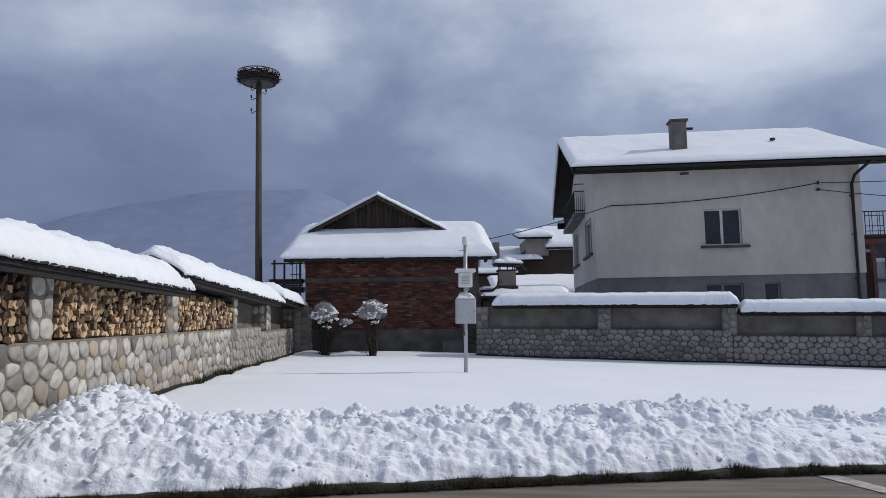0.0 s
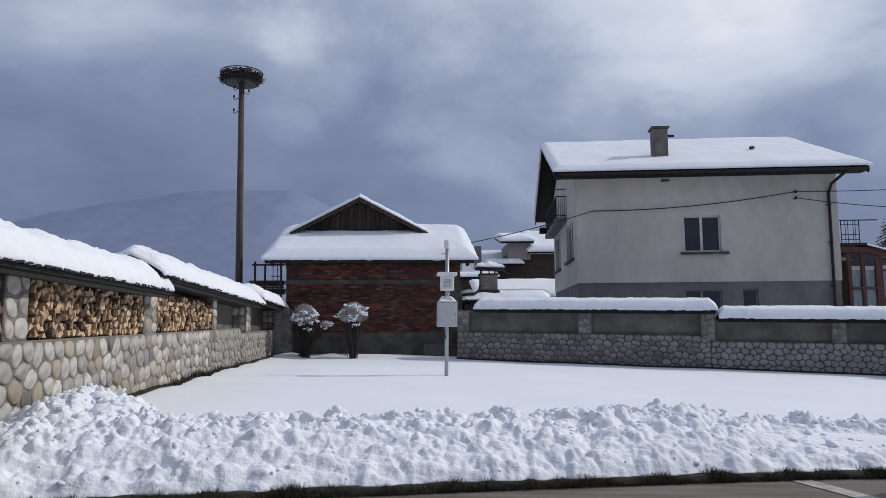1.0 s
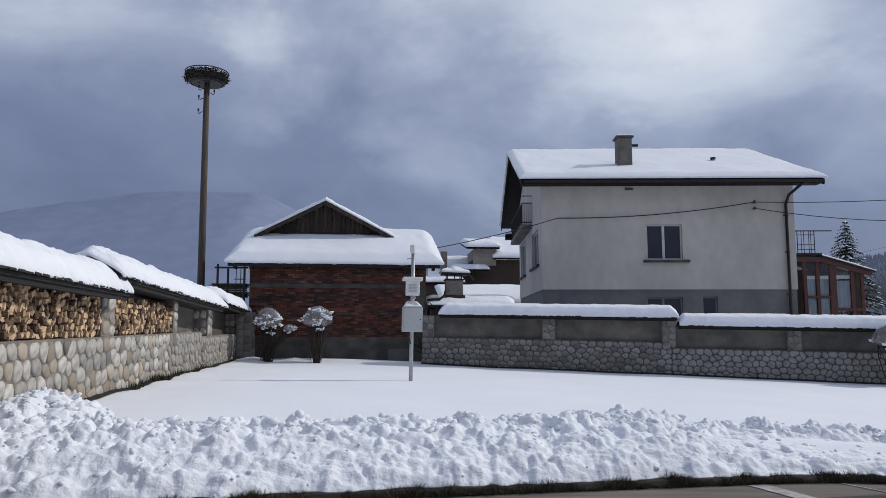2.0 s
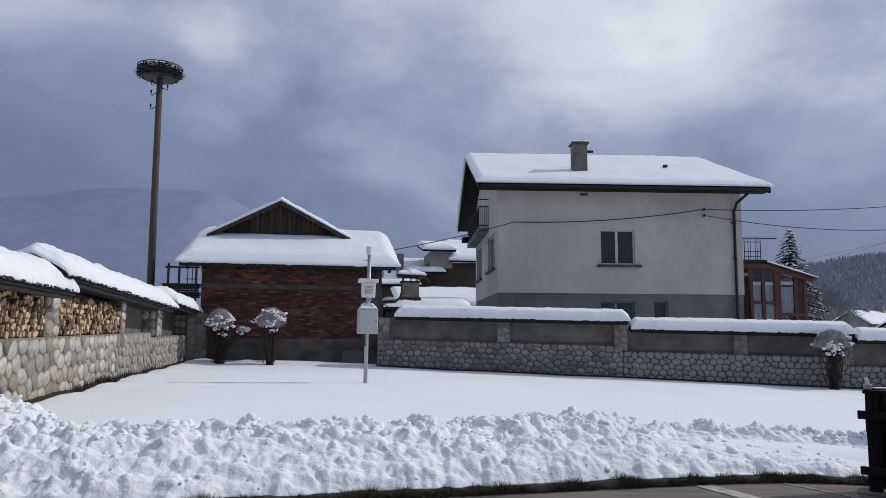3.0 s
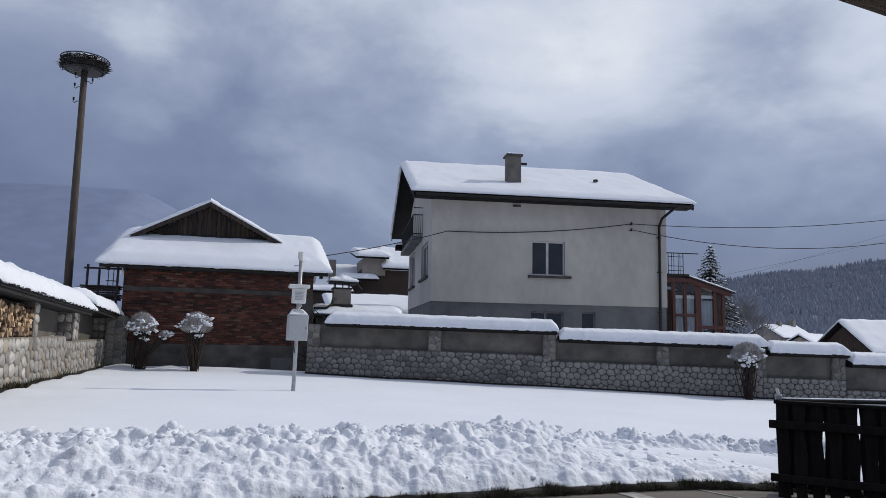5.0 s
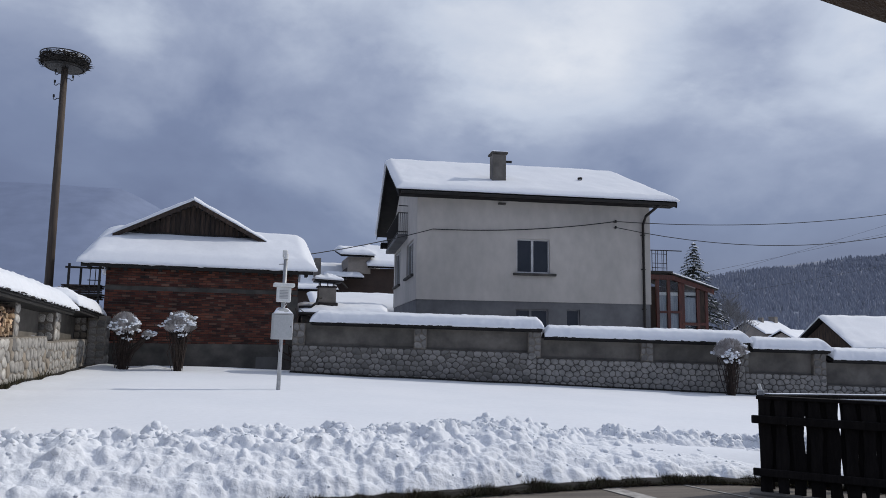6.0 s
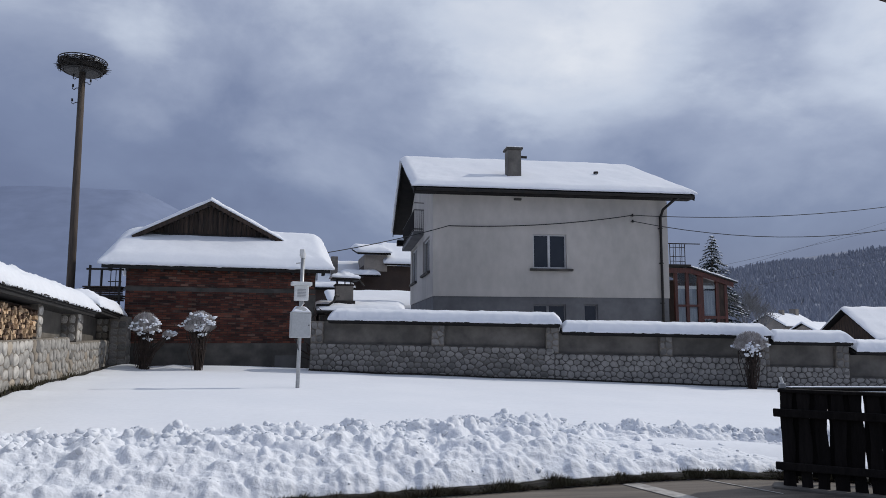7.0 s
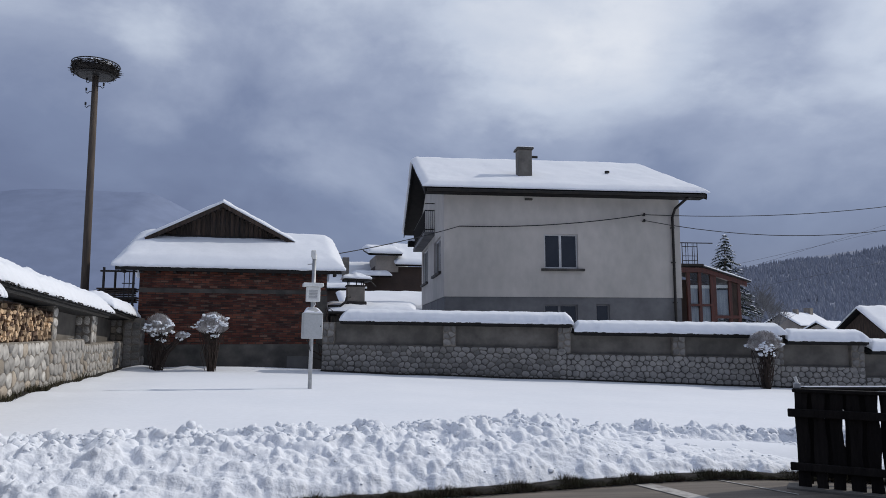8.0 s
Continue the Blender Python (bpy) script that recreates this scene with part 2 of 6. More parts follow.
# grey-brown mortar made darker, so that its colour holds the joints' shadow
SHADED_BRICK_MORTAR = material("shaded_brick_mortar", (0.060, 0.047, 0.040), (0.022, 0.018, 0.016), scale=2.2, rough=0.95, bump=0.5, bump_scale=40, distance=0.01)
CHIMNEY_RENDER = material("pale_chimney_render", (0.23, 0.205, 0.178), (0.16, 0.145, 0.128), scale=3.0, rough=0.95, bump=0.4, bump_scale=40, distance=0.01)
CEMENT = material("grey_cement", (0.10, 0.092, 0.082), (0.048, 0.045, 0.041), scale=2.0, rough=0.95, bump=0.4, bump_scale=40, distance=0.01)
PLASTER = material("pale_house_plaster", (0.495, 0.462, 0.425), (0.40, 0.377, 0.347), scale=0.45, rough=0.92, bump=0.25, bump_scale=70, fine=3.0, distance=0.006, stretch=(1, 1, 0.6))
PLINTH = material("dark_plinth_render", (0.16, 0.16, 0.163), (0.11, 0.11, 0.114), scale=0.9, rough=0.95, bump=0.5, bump_scale=60, distance=0.01)
EAVE = material("dark_eave_boards", (0.014, 0.0125, 0.012), (0.008, 0.0075, 0.0075), scale=3, spec=0.2, rough=0.85, bump=0.3)
WHITE_FRAME = material("white_window_frame", (0.52, 0.52, 0.52), (0.44, 0.44, 0.44), scale=3, rough=0.4, bump=0.05)
GREY_FRAME = material("grey_window_trim", (0.42, 0.42, 0.42), (0.35, 0.35, 0.35), scale=3, rough=0.5, bump=0.05)
DARK_GLASS = material("dark_window_glass", (0.02, 0.024, 0.03), (0.03, 0.034, 0.04), scale=0.8, rough=0.06, bump=0.0, spec=0.6)
GLASS = glass_material("clear_glass", (0.92, 0.95, 0.95))
ROOM = material("dark_room_paint", (0.12, 0.115, 0.11), (0.08, 0.08, 0.08), scale=1.0, rough=0.9, bump=0)
CURTAIN = material("pale_curtain_cloth", (0.40, 0.43, 0.47), (0.26, 0.285, 0.32), scale=2.0, rough=0.9, bump=0.3, stretch=(6, 6, 0.5))
IRON = material("black_iron", (0.011, 0.011, 0.0115), (0.022, 0.018, 0.015), scale=7, rough=0.6, spec=0.3, bump=0.2)
GALV = material("galvanised_steel", (0.42, 0.43, 0.44), (0.33, 0.34, 0.35), scale=10, rough=0.45, metal=0.6, bump=0.05)
BOX_GREY = material("light_grey_enclosure", (0.47, 0.48, 0.48), (0.42, 0.43, 0.43), scale=4, rough=0.45, bump=0.04)
WHITE_PLASTIC = material("white_plastic", (0.72, 0.72, 0.70), (0.64, 0.64, 0.62), scale=5, rough=0.5, bump=0.05)
POLE_WOOD = material("brown_pole_wood", (0.085, 0.064, 0.049), (0.045, 0.036, 0.030), scale=4, rough=0.9, bump=0.5, stretch=(5, 5, 0.4))
TWIG = material("nest_twigs", (0.026, 0.021, 0.017), (0.012, 0.010, 0.009), scale=9, rough=0.95, bump=0.4)
STEM = material("shrub_stems", (0.050, 0.034, 0.026), (0.027, 0.020, 0.017), scale=12, rough=0.95, bump=0.4)
RED_WOOD = material("red_brown_varnished_wood", (0.098, 0.025, 0.015), (0.05, 0.015, 0.010), scale=4, rough=0.45, bump=0.15, stretch=(4, 4, 0.6))
NEEDLE = material("spruce_needles", (0.030, 0.045, 0.036), (0.016, 0.026, 0.022), scale=3, rough=0.9, bump=0.0)
# air haze is put into these pale, close blue-greys of hill and woods
HAZED_WOOD = material("hazed_distant_forest", (0.285, 0.305, 0.36), (0.255, 0.275, 0.327), scale=0.02, rough=1.0, bump=0.0, fine=0.2, space="World", spec=0.0)
HAZED_FLOOR = material("hazed_distant_forest_floor", (0.305, 0.327, 0.385), (0.28, 0.301, 0.356), scale=0.03, rough=1.0, bump=0.0, fine=0.3, space="World", spec=0.0)
HAZED_SNOWY_TREES = material("hazed_snowy_trees", (0.325, 0.347, 0.405), (0.285, 0.307, 0.362), scale=0.05, rough=1.0, bump=0.0, fine=0.3, space="World", spec=0.0)
# almost sky blue: the cloud haze before the mountain is painted into its colour
HAZED_MOUNTAIN = material("hazed_distant_mountain", (0.228, 0.270, 0.378), (0.216, 0.256, 0.362), scale=0.006, rough=1.0, bump=0.0, fine=0.05, space="World", spec=0.0)
ASPHALT = material("worn_concrete_paving", (0.180, 0.153, 0.128), (0.092, 0.079, 0.067), scale=1.1, stretch=(0.7, 7.0, 1.0), rough=0.85, bump=0.5, bump_scale=40, fine=24, distance=0.006, space="World")
ROAD_PAINT = material("worn_white_road_paint", (0.46, 0.44, 0.41), (0.22, 0.205, 0.19), scale=9, rough=0.8, bump=0.2)
GRASS = material("winter_grass", (0.046, 0.046, 0.021), (0.040, 0.029, 0.016), scale=6, rough=0.95, bump=0.3, space="World")
SOIL = material("dark_soil", (0.020, 0.016, 0.012), (0.011, 0.010, 0.008), scale=9, rough=1.0, bump=0.6, space="World")
TILE = material("dark_clay_tile", (0.030, 0.024, 0.021), (0.016, 0.014, 0.013), scale=5, rough=0.85, bump=0.3)
BROWN_WALL = material("brown_plaster_wall", (0.075, 0.052, 0.042), (0.055, 0.040, 0.034), scale=1.2, rough=0.95, bump=0.2)
BEIGE_WALL = material("beige_plaster_wall", (0.33, 0.29, 0.25), (0.26, 0.235, 0.21), scale=1.5, rough=0.95, bump=0.2)
EAVE_BROWN = material("brown_porch_boards", (0.17, 0.125, 0.095), (0.12, 0.09, 0.07), scale=3, rough=0.7, bump=0.3, stretch=(0.6, 6, 6))
FROSTED = material("frosted_branches", (0.22, 0.22, 0.23), (0.13, 0.13, 0.135), scale=3, rough=0.95, bump=0.0)
RIME = material("grey_rime", (0.56, 0.545, 0.55), (0.30, 0.275, 0.265), scale=7, rough=0.95, bump=0.0, space="World")
GREY_TRIM = material("dull_grey_frame", (0.17, 0.17, 0.175), (0.13, 0.13, 0.135), scale=3, rough=0.6, bump=0.05)
CABLE = material("black_cable_sheath", (0.012, 0.012, 0.013), (0.02, 0.02, 0.02), scale=5, rough=0.6, bump=0)


# ---- mesh helpers ----
def part(name, bm, mat, parent=None, label="", smooth=False):
    """Links a bmesh as one mesh object, under a thing or a part."""
    me = bpy.data.meshes.new(name)
    bmesh.ops.recalc_face_normals(bm, faces=bm.faces)
    bm.to_mesh(me)
    bm.free()
    me.materials.append(mat)
    if smooth:
        me.polygons.foreach_set("use_smooth", [True] * len(me.polygons))
    ob = new(name, me)
    ob.parent = parent
    if label:
        ob["label"] = label
    return ob


def thing(name, m, label, category, group="", kind=""):
    ob = new(name)
    ob.matrix_world = m
    return tagged(ob, label, category, group, kind)


def put_box(bm, lo, hi, bevel=0.0, m=None):
    """An upright box from corner lo to corner hi, its edges bevelled."""
    lo, hi = Vector(lo), Vector(hi)
    size, mid = hi - lo, (lo + hi) / 2
    mat = Matrix.Translation(mid) @ Matrix.Diagonal((*size, 1))
    got = bmesh.ops.create_cube(bm, size=1.0, matrix=(m or Matrix()) @ mat)
    if bevel:
        edges = list({e for v in got["verts"] for e in v.link_edges})
        bmesh.ops.bevel(bm, geom=edges, offset=bevel, segments=1, affect="EDGES", profile=0.5)
    return bm


def boxed(lo, hi, bevel=0.0, m=None):
    return put_box(bmesh.new(), lo, hi, bevel, m)


def put_rod(bm, a, b, r, r2=None, n=8):
    a, b = Vector(a), Vector(b)
    d = b - a
    m = Matrix.Translation((a + b) / 2) @ d.to_track_quat("Z", "Y").to_matrix().to_4x4()
    bmesh.ops.create_cone(bm, cap_ends=True, segments=n, radius1=r, radius2=r if r2 is None else r2, depth=d.length, matrix=m)
    return bm


def rod(a, b, r, r2=None, n=8):
    return put_rod(bmesh.new(), a, b, r, r2, n)


def put_tube(bm, pts, r, n=6):
    """A bent tube through points."""
    pts = [Vector(p) for p in pts]
    rings = []
    for i, p in enumerate(pts):
        d = (pts[min(i + 1, len(pts) - 1)] - pts[max(i - 1, 0)]).normalized()
        q = d.to_track_quat("Z", "Y")
        rings.append([bm.verts.new(p + q @ Vector((r * math.cos(2 * math.pi * k / n), r * math.sin(2 * math.pi * k / n), 0))) for k in range(n)])
    for a, b in zip(rings, rings[1:]):
        for k in range(n):
            bm.faces.new((a[k], a[(k + 1) % n], b[(k + 1) % n], b[k]))
    bm.faces.new(rings[0][::-1])
    bm.faces.new(rings[-1])
    return bm


def prism(outline, y0, y1):
    """A solid with an outline in x, z, from depth y0 to y1."""
    bm = bmesh.new()
    f = [bm.verts.new((x, y0, z)) for x, z in outline]
    k = [bm.verts.new((x, y1, z)) for x, z in outline]
    bm.faces.new(f)
    bm.faces.new(k[::-1])
    for i in range(len(f)):
        j = (i + 1) % len(f)
        bm.faces.new((f[j], f[i], k[i], k[j]))
    return bm


def slab(corners, thick):
    """A flat plate: four corners of its upper face, and its thickness downwards."""
    bm = bmesh.new()
    up = [bm.verts.new(c) for c in corners]
    dn = [bm.verts.new((c[0], c[1], c[2] - thick)) for c in corners]
    bm.faces.new(up)
    bm.faces.new(dn[::-1])
    for i in range(4):
        j = (i + 1) % 4
        bm.faces.new((up[j], up[i], dn[i], dn[j]))
    return bm


def fbm(x, y, z=0.0, octaves=3):
    return noise.fractal(Vector((x, y, z)), 1.0, 2.0, octaves)


def snow_sheet(base, thick, nu, nv, seed=0.0, lump=0.04, freq=2.0, over=0.06, round_u=(1, 1), round_v=(1, 1), edge=0.25):
    """A blanket of snow on a surface base(u, v): rounded, sagging edges, a closed underside. round_*: which ends are rounded."""
    bm = bmesh.new()
    top, bot = [], []
    for i in range(nu + 1):
        u = i / nu
        u = 0.5 - 0.5 * math.cos(math.pi * u) if max(round_u) else u
        for j in range(nv + 1):
            v = j / nv
            v = 0.5 - 0.5 * math.cos(math.pi * v) if max(round_v) else v
            p = Vector(base(u, v))
            du = (Vector(base(min(u + 0.01, 1), v)) - Vector(base(max(u - 0.01, 0), v))).normalized()
            dv = (Vector(base(u, min(v + 0.01, 1))) - Vector(base(u, max(v - 0.01, 0)))).normalized()
            lu = (Vector(base(1, v)) - Vector(base(0, v))).length
            lv = (Vector(base(u, 1)) - Vector(base(u, 0))).length
            d = 1.0
            push = Vector((0, 0, 0))
            for near, far, flag, way in ((u * lu, 1, round_u[0], -du), ((1 - u) * lu, 1, round_u[1], du), (v * lv, 1, round_v[0], -dv), ((1 - v) * lv, 1, round_v[1], dv)):
                if flag:
                    k = min(near / edge, 1.0)
                    d = min(d, math.sqrt(max(0.0, 1 - (1 - k) ** 2)))
                    push += way * over * max(0.0, 1 - near / edge) ** 2 * math.sin(math.pi * min(1.0, 0.25 + d))
            n = lump * fbm(p.x * freq + seed, p.y * freq, p.z * freq)
            ragged = 0.35 * over * fbm(p.x * 7 + seed, p.y * 7, p.z * 7, 2)
            h = max(0.012, (thick + n + 0.45 * lump * fbm(p.x * freq * 4.5 + seed, p.y * freq * 4.5, p.z * freq * 4.5, 2)) * d)
            top.append(bm.verts.new(p + push * (1 + ragged * 8) + Vector((0, 0, h))))
            bot.append(bm.verts.new(p + Vector((0, 0, 0.004))))
    w = nv + 1
    for i in range(nu):
        for j in range(nv):
            a = i * w + j
            bm.faces.new((top[a], top[a + w], top[a + w + 1], top[a + 1]))
            bm.faces.new((bot[a], bot[a + 1], bot[a + w + 1], bot[a + w]))
    rim = [j for j in range(w)] + [i * w + nv for i in range(1, nu + 1)] + [nu * w + j for j in range(nv - 1, -1, -1)] + [i * w for i in range(nu - 1, 0, -1)]
    for a, b in zip(rim, rim[1:] + rim[:1]):
        bm.faces.new((top[a], top[b], bot[b], bot[a]))
    return bm


def lerp3(a, b, t):
    return Vector(a) * (1 - t) + Vector(b) * t


def patch(c00, c10, c11, c01):
    """The surface between four corners, for snow_sheet."""
    return lambda u, v: lerp3(lerp3(c00, c10, u), lerp3(c01, c11, u), v)


# ---- ground ----
def slope(x, y):
    """The gentle fall of yard and paving towards the low end of the grey wall."""
    return 0.0025 * max(-10.0, min(y, 40.0)) - 0.020 * max(-12.0, min(x, 26.0))


def ground_height(x, y):
    z = slope(x, y) + 0.27 - 0.0115 * max(0.0, min(x, 16.0))
    z += 0.025 * fbm(x * 0.35, y * 0.35, 3.0, 2)
    z += 0.10 * math.exp(-((y - 21.9) / 0.5) ** 2 - ((x + 1.7) / 2.6) ** 2)        # drift along the barn
    z += 0.13 * math.exp(-((y - 21.3) / 0.35) ** 2 - ((x + 4.0) / 0.45) ** 2) + 0.11 * math.exp(-((y - 21.35) / 0.3) ** 2 - ((x + 2.8) / 0.4) ** 2)
    z += 0.05 * math.exp(-((x + 4.2) / 0.35) ** 2) * (0.6 + fbm(y, 2.0, 1.0, 2))     # drift along the long wall
    if y < edge_of_paving(x) + 1.2:
        k = max(0.0, (y - edge_of_paving(x) + 0.1) / 1.3)
        low = slope(x, y) - 0.12
        z = low + (z - low) * k * k * (3 - 2 * k)
    far = max(0.0, math.hypot(x, y - 10) - 60)
    return z - min(0.4, far * 0.004)


def edge_of_paving(x):
    """Where paving ends and the verge begins: a gentle bow."""
    x = max(-8.0, min(x, 9.0))
    return 6.17 + 0.19 * x - 0.006 * x * x - 0.15 * max(0.0, min(x, 6.5) - 4.0) ** 2


def make_ground():
    def steps(lo, hi, fine_lo, fine_hi, d):
        got, x, s = [], fine_lo, d
        while x > lo:
            got.append(x)
            s *= 1.35
            x -= s
        got = [lo] + got[::-1]
        k = int((fine_hi - fine_lo) / d)
        got += [fine_lo + d * (i + 1) for i in range(k)]
        x, s = got[-1], d
        while x < hi:
            s *= 1.35
            x += s
            got.append(min(x, hi))
        return got
    xs, ys = steps(-1500, 1500, -6, 17, 0.2), steps(-300, 2500, 5, 24, 0.2)
    verts = [(x, y, ground_height(x, y)) for y in ys for x in xs]
    w = len(xs)
    faces = [(j * w + i, j * w + i + 1, (j + 1) * w + i + 1, (j + 1) * w + i) for j in range(len(ys) - 1) for i in range(w - 1)]
    me = bpy.data.meshes.new("ground")
    me.from_pydata(verts, [], faces)
    me.polygons.foreach_set("use_smooth", [True] * len(faces))
    me.materials.append(SNOW)
    tagged(new("ground", me), "smooth untrodden snow covering the walled lawn", "snow ground", kind="structure")


make_ground()


def make_paving():
    bm = bmesh.new()
    xs = [-12 + 0.5 * i for i in range(60)]
    near = [bm.verts.new((x, -9.0, slope(x, -9.0))) for x in xs]
    far = [bm.verts.new((x, edge_of_paving(x) - 0.02, slope(x, edge_of_paving(x)))) for x in xs]
    fd = [bm.verts.new((x, edge_of_paving(x) - 0.02, slope(x, edge_of_paving(x)) - 0.1)) for x in xs]
    for i in range(len(xs) - 1):
        bm.faces.new((near[i], near[i + 1], far[i + 1], far[i]))
        bm.faces.new((far[i], far[i + 1], fd[i + 1], fd[i]))
    road = part("pavement", bm, ASPHALT)
    tagged(road, "worn grey-brown concrete paving of a parking place", "pavement", kind="structure")
    for n, (a, b, c, d) in enumerate((((3.48, 6.70), (3.68, 6.74), (4.44, 4.6), (4.26, 4.56)), ((4.49, 6.80), (4.515, 6.81), (4.90, 6.1), (4.875, 6.09)))):
        line = part("painted_line", slab([(*p, slope(*p) + 0.008) for p in (a, b, c, d)], 0.004), ROAD_PAINT)
        tagged(line, "worn white painted line on the paving" if n == 0 else "narrow pale joint line across the paving", "road marking", kind="structure")


make_paving()


def clods(x, y, f, seed):
    """Rounded clods packed side by side, 0 to about 1."""
    d, _ = noise.voronoi(Vector((x * f, y * f, seed)), distance_metric="DISTANCE", exponent=2.5)
    return math.sqrt(max(0.0, 1.0 - (1.5 * d[0]) ** 2))


def bank_height(x, y):
    """The ploughed heap along the paving: lumpy, steep in front, higher near the long wall."""
    e = edge_of_paving(x) + 0.13
    d = y - e
    d -= (0.11 * fbm(x * 1.7, 5.0, 0, 5) + 0.03 * fbm(x * 7.0, 2.0, 4.0, 3)) * max(0.0, 1 - max(0.0, d) / 0.45)
    if d < 0:
        return slope(x, y) - 0.03
    rise = 1 - math.exp(-d / (0.40 + 0.06 * fbm(x * 0.6, 3.0, 0, 2)))
    heap = math.exp(-((x + 3.55) / 0.62) ** 2)
    crest = 0.37 + 0.05 * fbm(x * 0.9, 1.0, 2.0, 2) + 0.24 * heap * math.exp(-((d - 2.0) / 0.75) ** 2)
    crest -= 0.07 * max(0.0, min(1.0, (-3.7 - x) / 0.5))
    low = max(0.0, min(1.0, (x - 2.9) / 1.9))
    crest += low * (-0.20 + 0.15 * math.exp(-((d - 1.72 - 0.15 * fbm(x * 1.3, 4.0, 8.0, 2)) / 0.27) ** 2))
    width = 1.93 + 0.25 * fbm(x * 0.7, 9.0, 0, 2) + 0.7 * heap
    fall = 1 / (1 + math.exp((d - width) / 0.13))
    wx, wy = x + 0.08 * fbm(x * 3, y * 3, 1.0, 2), y + 0.08 * fbm(x * 3, y * 3, 6.0, 2)
    upper = max(0.0, min(1.0, (d - 0.35) / 0.5))
    lump = 0.05 * fbm(x * 2.1, y * 2.1, 0.0, 3) + (0.022 + 0.045 * upper) * clods(wx, wy, 3.4, 0.0) + (0.036 + 0.050 * upper) * clods(wx, wy, 6.5, 3.0) * max(0.0, 0.6 + fbm(x * 2, y * 2, 7.0, 2)) + (0.028 + 0.030 * upper) * clods(wx, wy, 13.0, 5.0) * max(0.1, 0.6 + fbm(x * 3, y * 3, 9.0, 2)) + 0.018 * fbm(x * 16, y * 16, 8.0, 3)
    lump += 0.040 * fbm(x * 1.1 + 0.6 * y, y * 8.0, 12.0, 3) * (1 - upper) + 0.014 * clods(wx, wy, 24.0, 7.0) * max(0.1, 0.5 + fbm(x * 2.3, y * 2.3, 4.0, 2))
    lump *= min(1.0, d / 0.16) * (1 - 0.8 * low * max(0.0, min(1.0, (1.5 - d) / 0.4)) * max(0.0, min(1.0, (d - 0.25) / 0.3)))
    return (slope(x, y) + crest * rise + lump) * fall + (ground_height(x, y) - 0.05) * (1 - fall)


def make_bank():
    xs = [-4.42 + 0.020 * i for i in range(648)]
    ys = [5.3 + 0.020 * j for j in range(228)]
    verts = [(x, y, bank_height(x, y)) for y in ys for x in xs]
    w = len(xs)
    faces = []
    for j in range(len(ys) - 1):
        for i in range(w - 1):
            q = (j * w + i, j * w + i + 1, (j + 1) * w + i + 1, (j + 1) * w + i)
            if max(verts[k][2] - slope(*verts[k][:2]) for k in q) > 0.0:
                faces.append(q)
    me = bpy.data.meshes.new("snow_bank")
    me.from_pydata(verts, [], faces)
    me.polygons.foreach_set("use_smooth", [True] * len(faces))
    me.materials.append(SNOW_ROUGH)
    tagged(new("snow_bank", me), "lumpy bank of ploughed snow along the paving", "snow bank", kind="stuff")


make_bank()


def make_clods():
    """Loose broken lumps of snow lying on the heap and before it."""
    rnd = random.Random(7)
    ico = bmesh.new()
    bmesh.ops.create_icosphere(ico, subdivisions=1, radius=1.0)
    shape, tris = [v.co.copy() for v in ico.verts], [[v.index for v in f.verts] for f in ico.faces]
    ico.free()
    verts, faces = [], []
    for n in range(3800):
        x = rnd.uniform(-4.2, 7.6)
        d = rnd.gauss(1.62, 0.46) if n % 30 else rnd.uniform(-0.12, 1.0)
        y = edge_of_paving(x) + 0.15 + d
        if (fbm(x * 1.7, y * 1.7, 3.0, 2) < -0.12 and n % 3) or (x > 3.6 and 0.3 < d < 1.4 and n % 6):
            continue
        k = min(0.068, 0.016 * math.exp(abs(rnd.gauss(0, 0.72)))) * (0.6 if d < 0.5 else 1.0)
        z = max(slope(x, y) + (0.01 if d < 0 else 0.03), bank_height(x, y)) - k * 0.15
        turn = Euler((rnd.uniform(0, 6), rnd.uniform(0, 6), rnd.uniform(0, 6))).to_matrix()
        sx, sy, sz = rnd.uniform(0.8, 1.4), rnd.uniform(0.7, 1.2), rnd.uniform(0.6, 1.0)
        o = len(verts)
        for c in shape:
            p = turn @ Vector((c.x * sx, c.y * sy, c.z * sz)) * (k * rnd.uniform(0.65, 1.3))
            verts.append((x + p.x * 1.15, y + p.y * 1.1, z + p.z * 0.75))
        faces += [[o + i for i in t] for t in tris]
    me = bpy.data.meshes.new("snow_clods")
    me.from_pydata(verts, [], faces)
    me.polygons.foreach_set("use_smooth", [True] * len(faces))
    me.materials.append(SNOW_ROUGH)
    tagged(new("snow_clods", me), "loose broken clods of snow on the ploughed bank", "snow clods", kind="stuff")


make_clods()


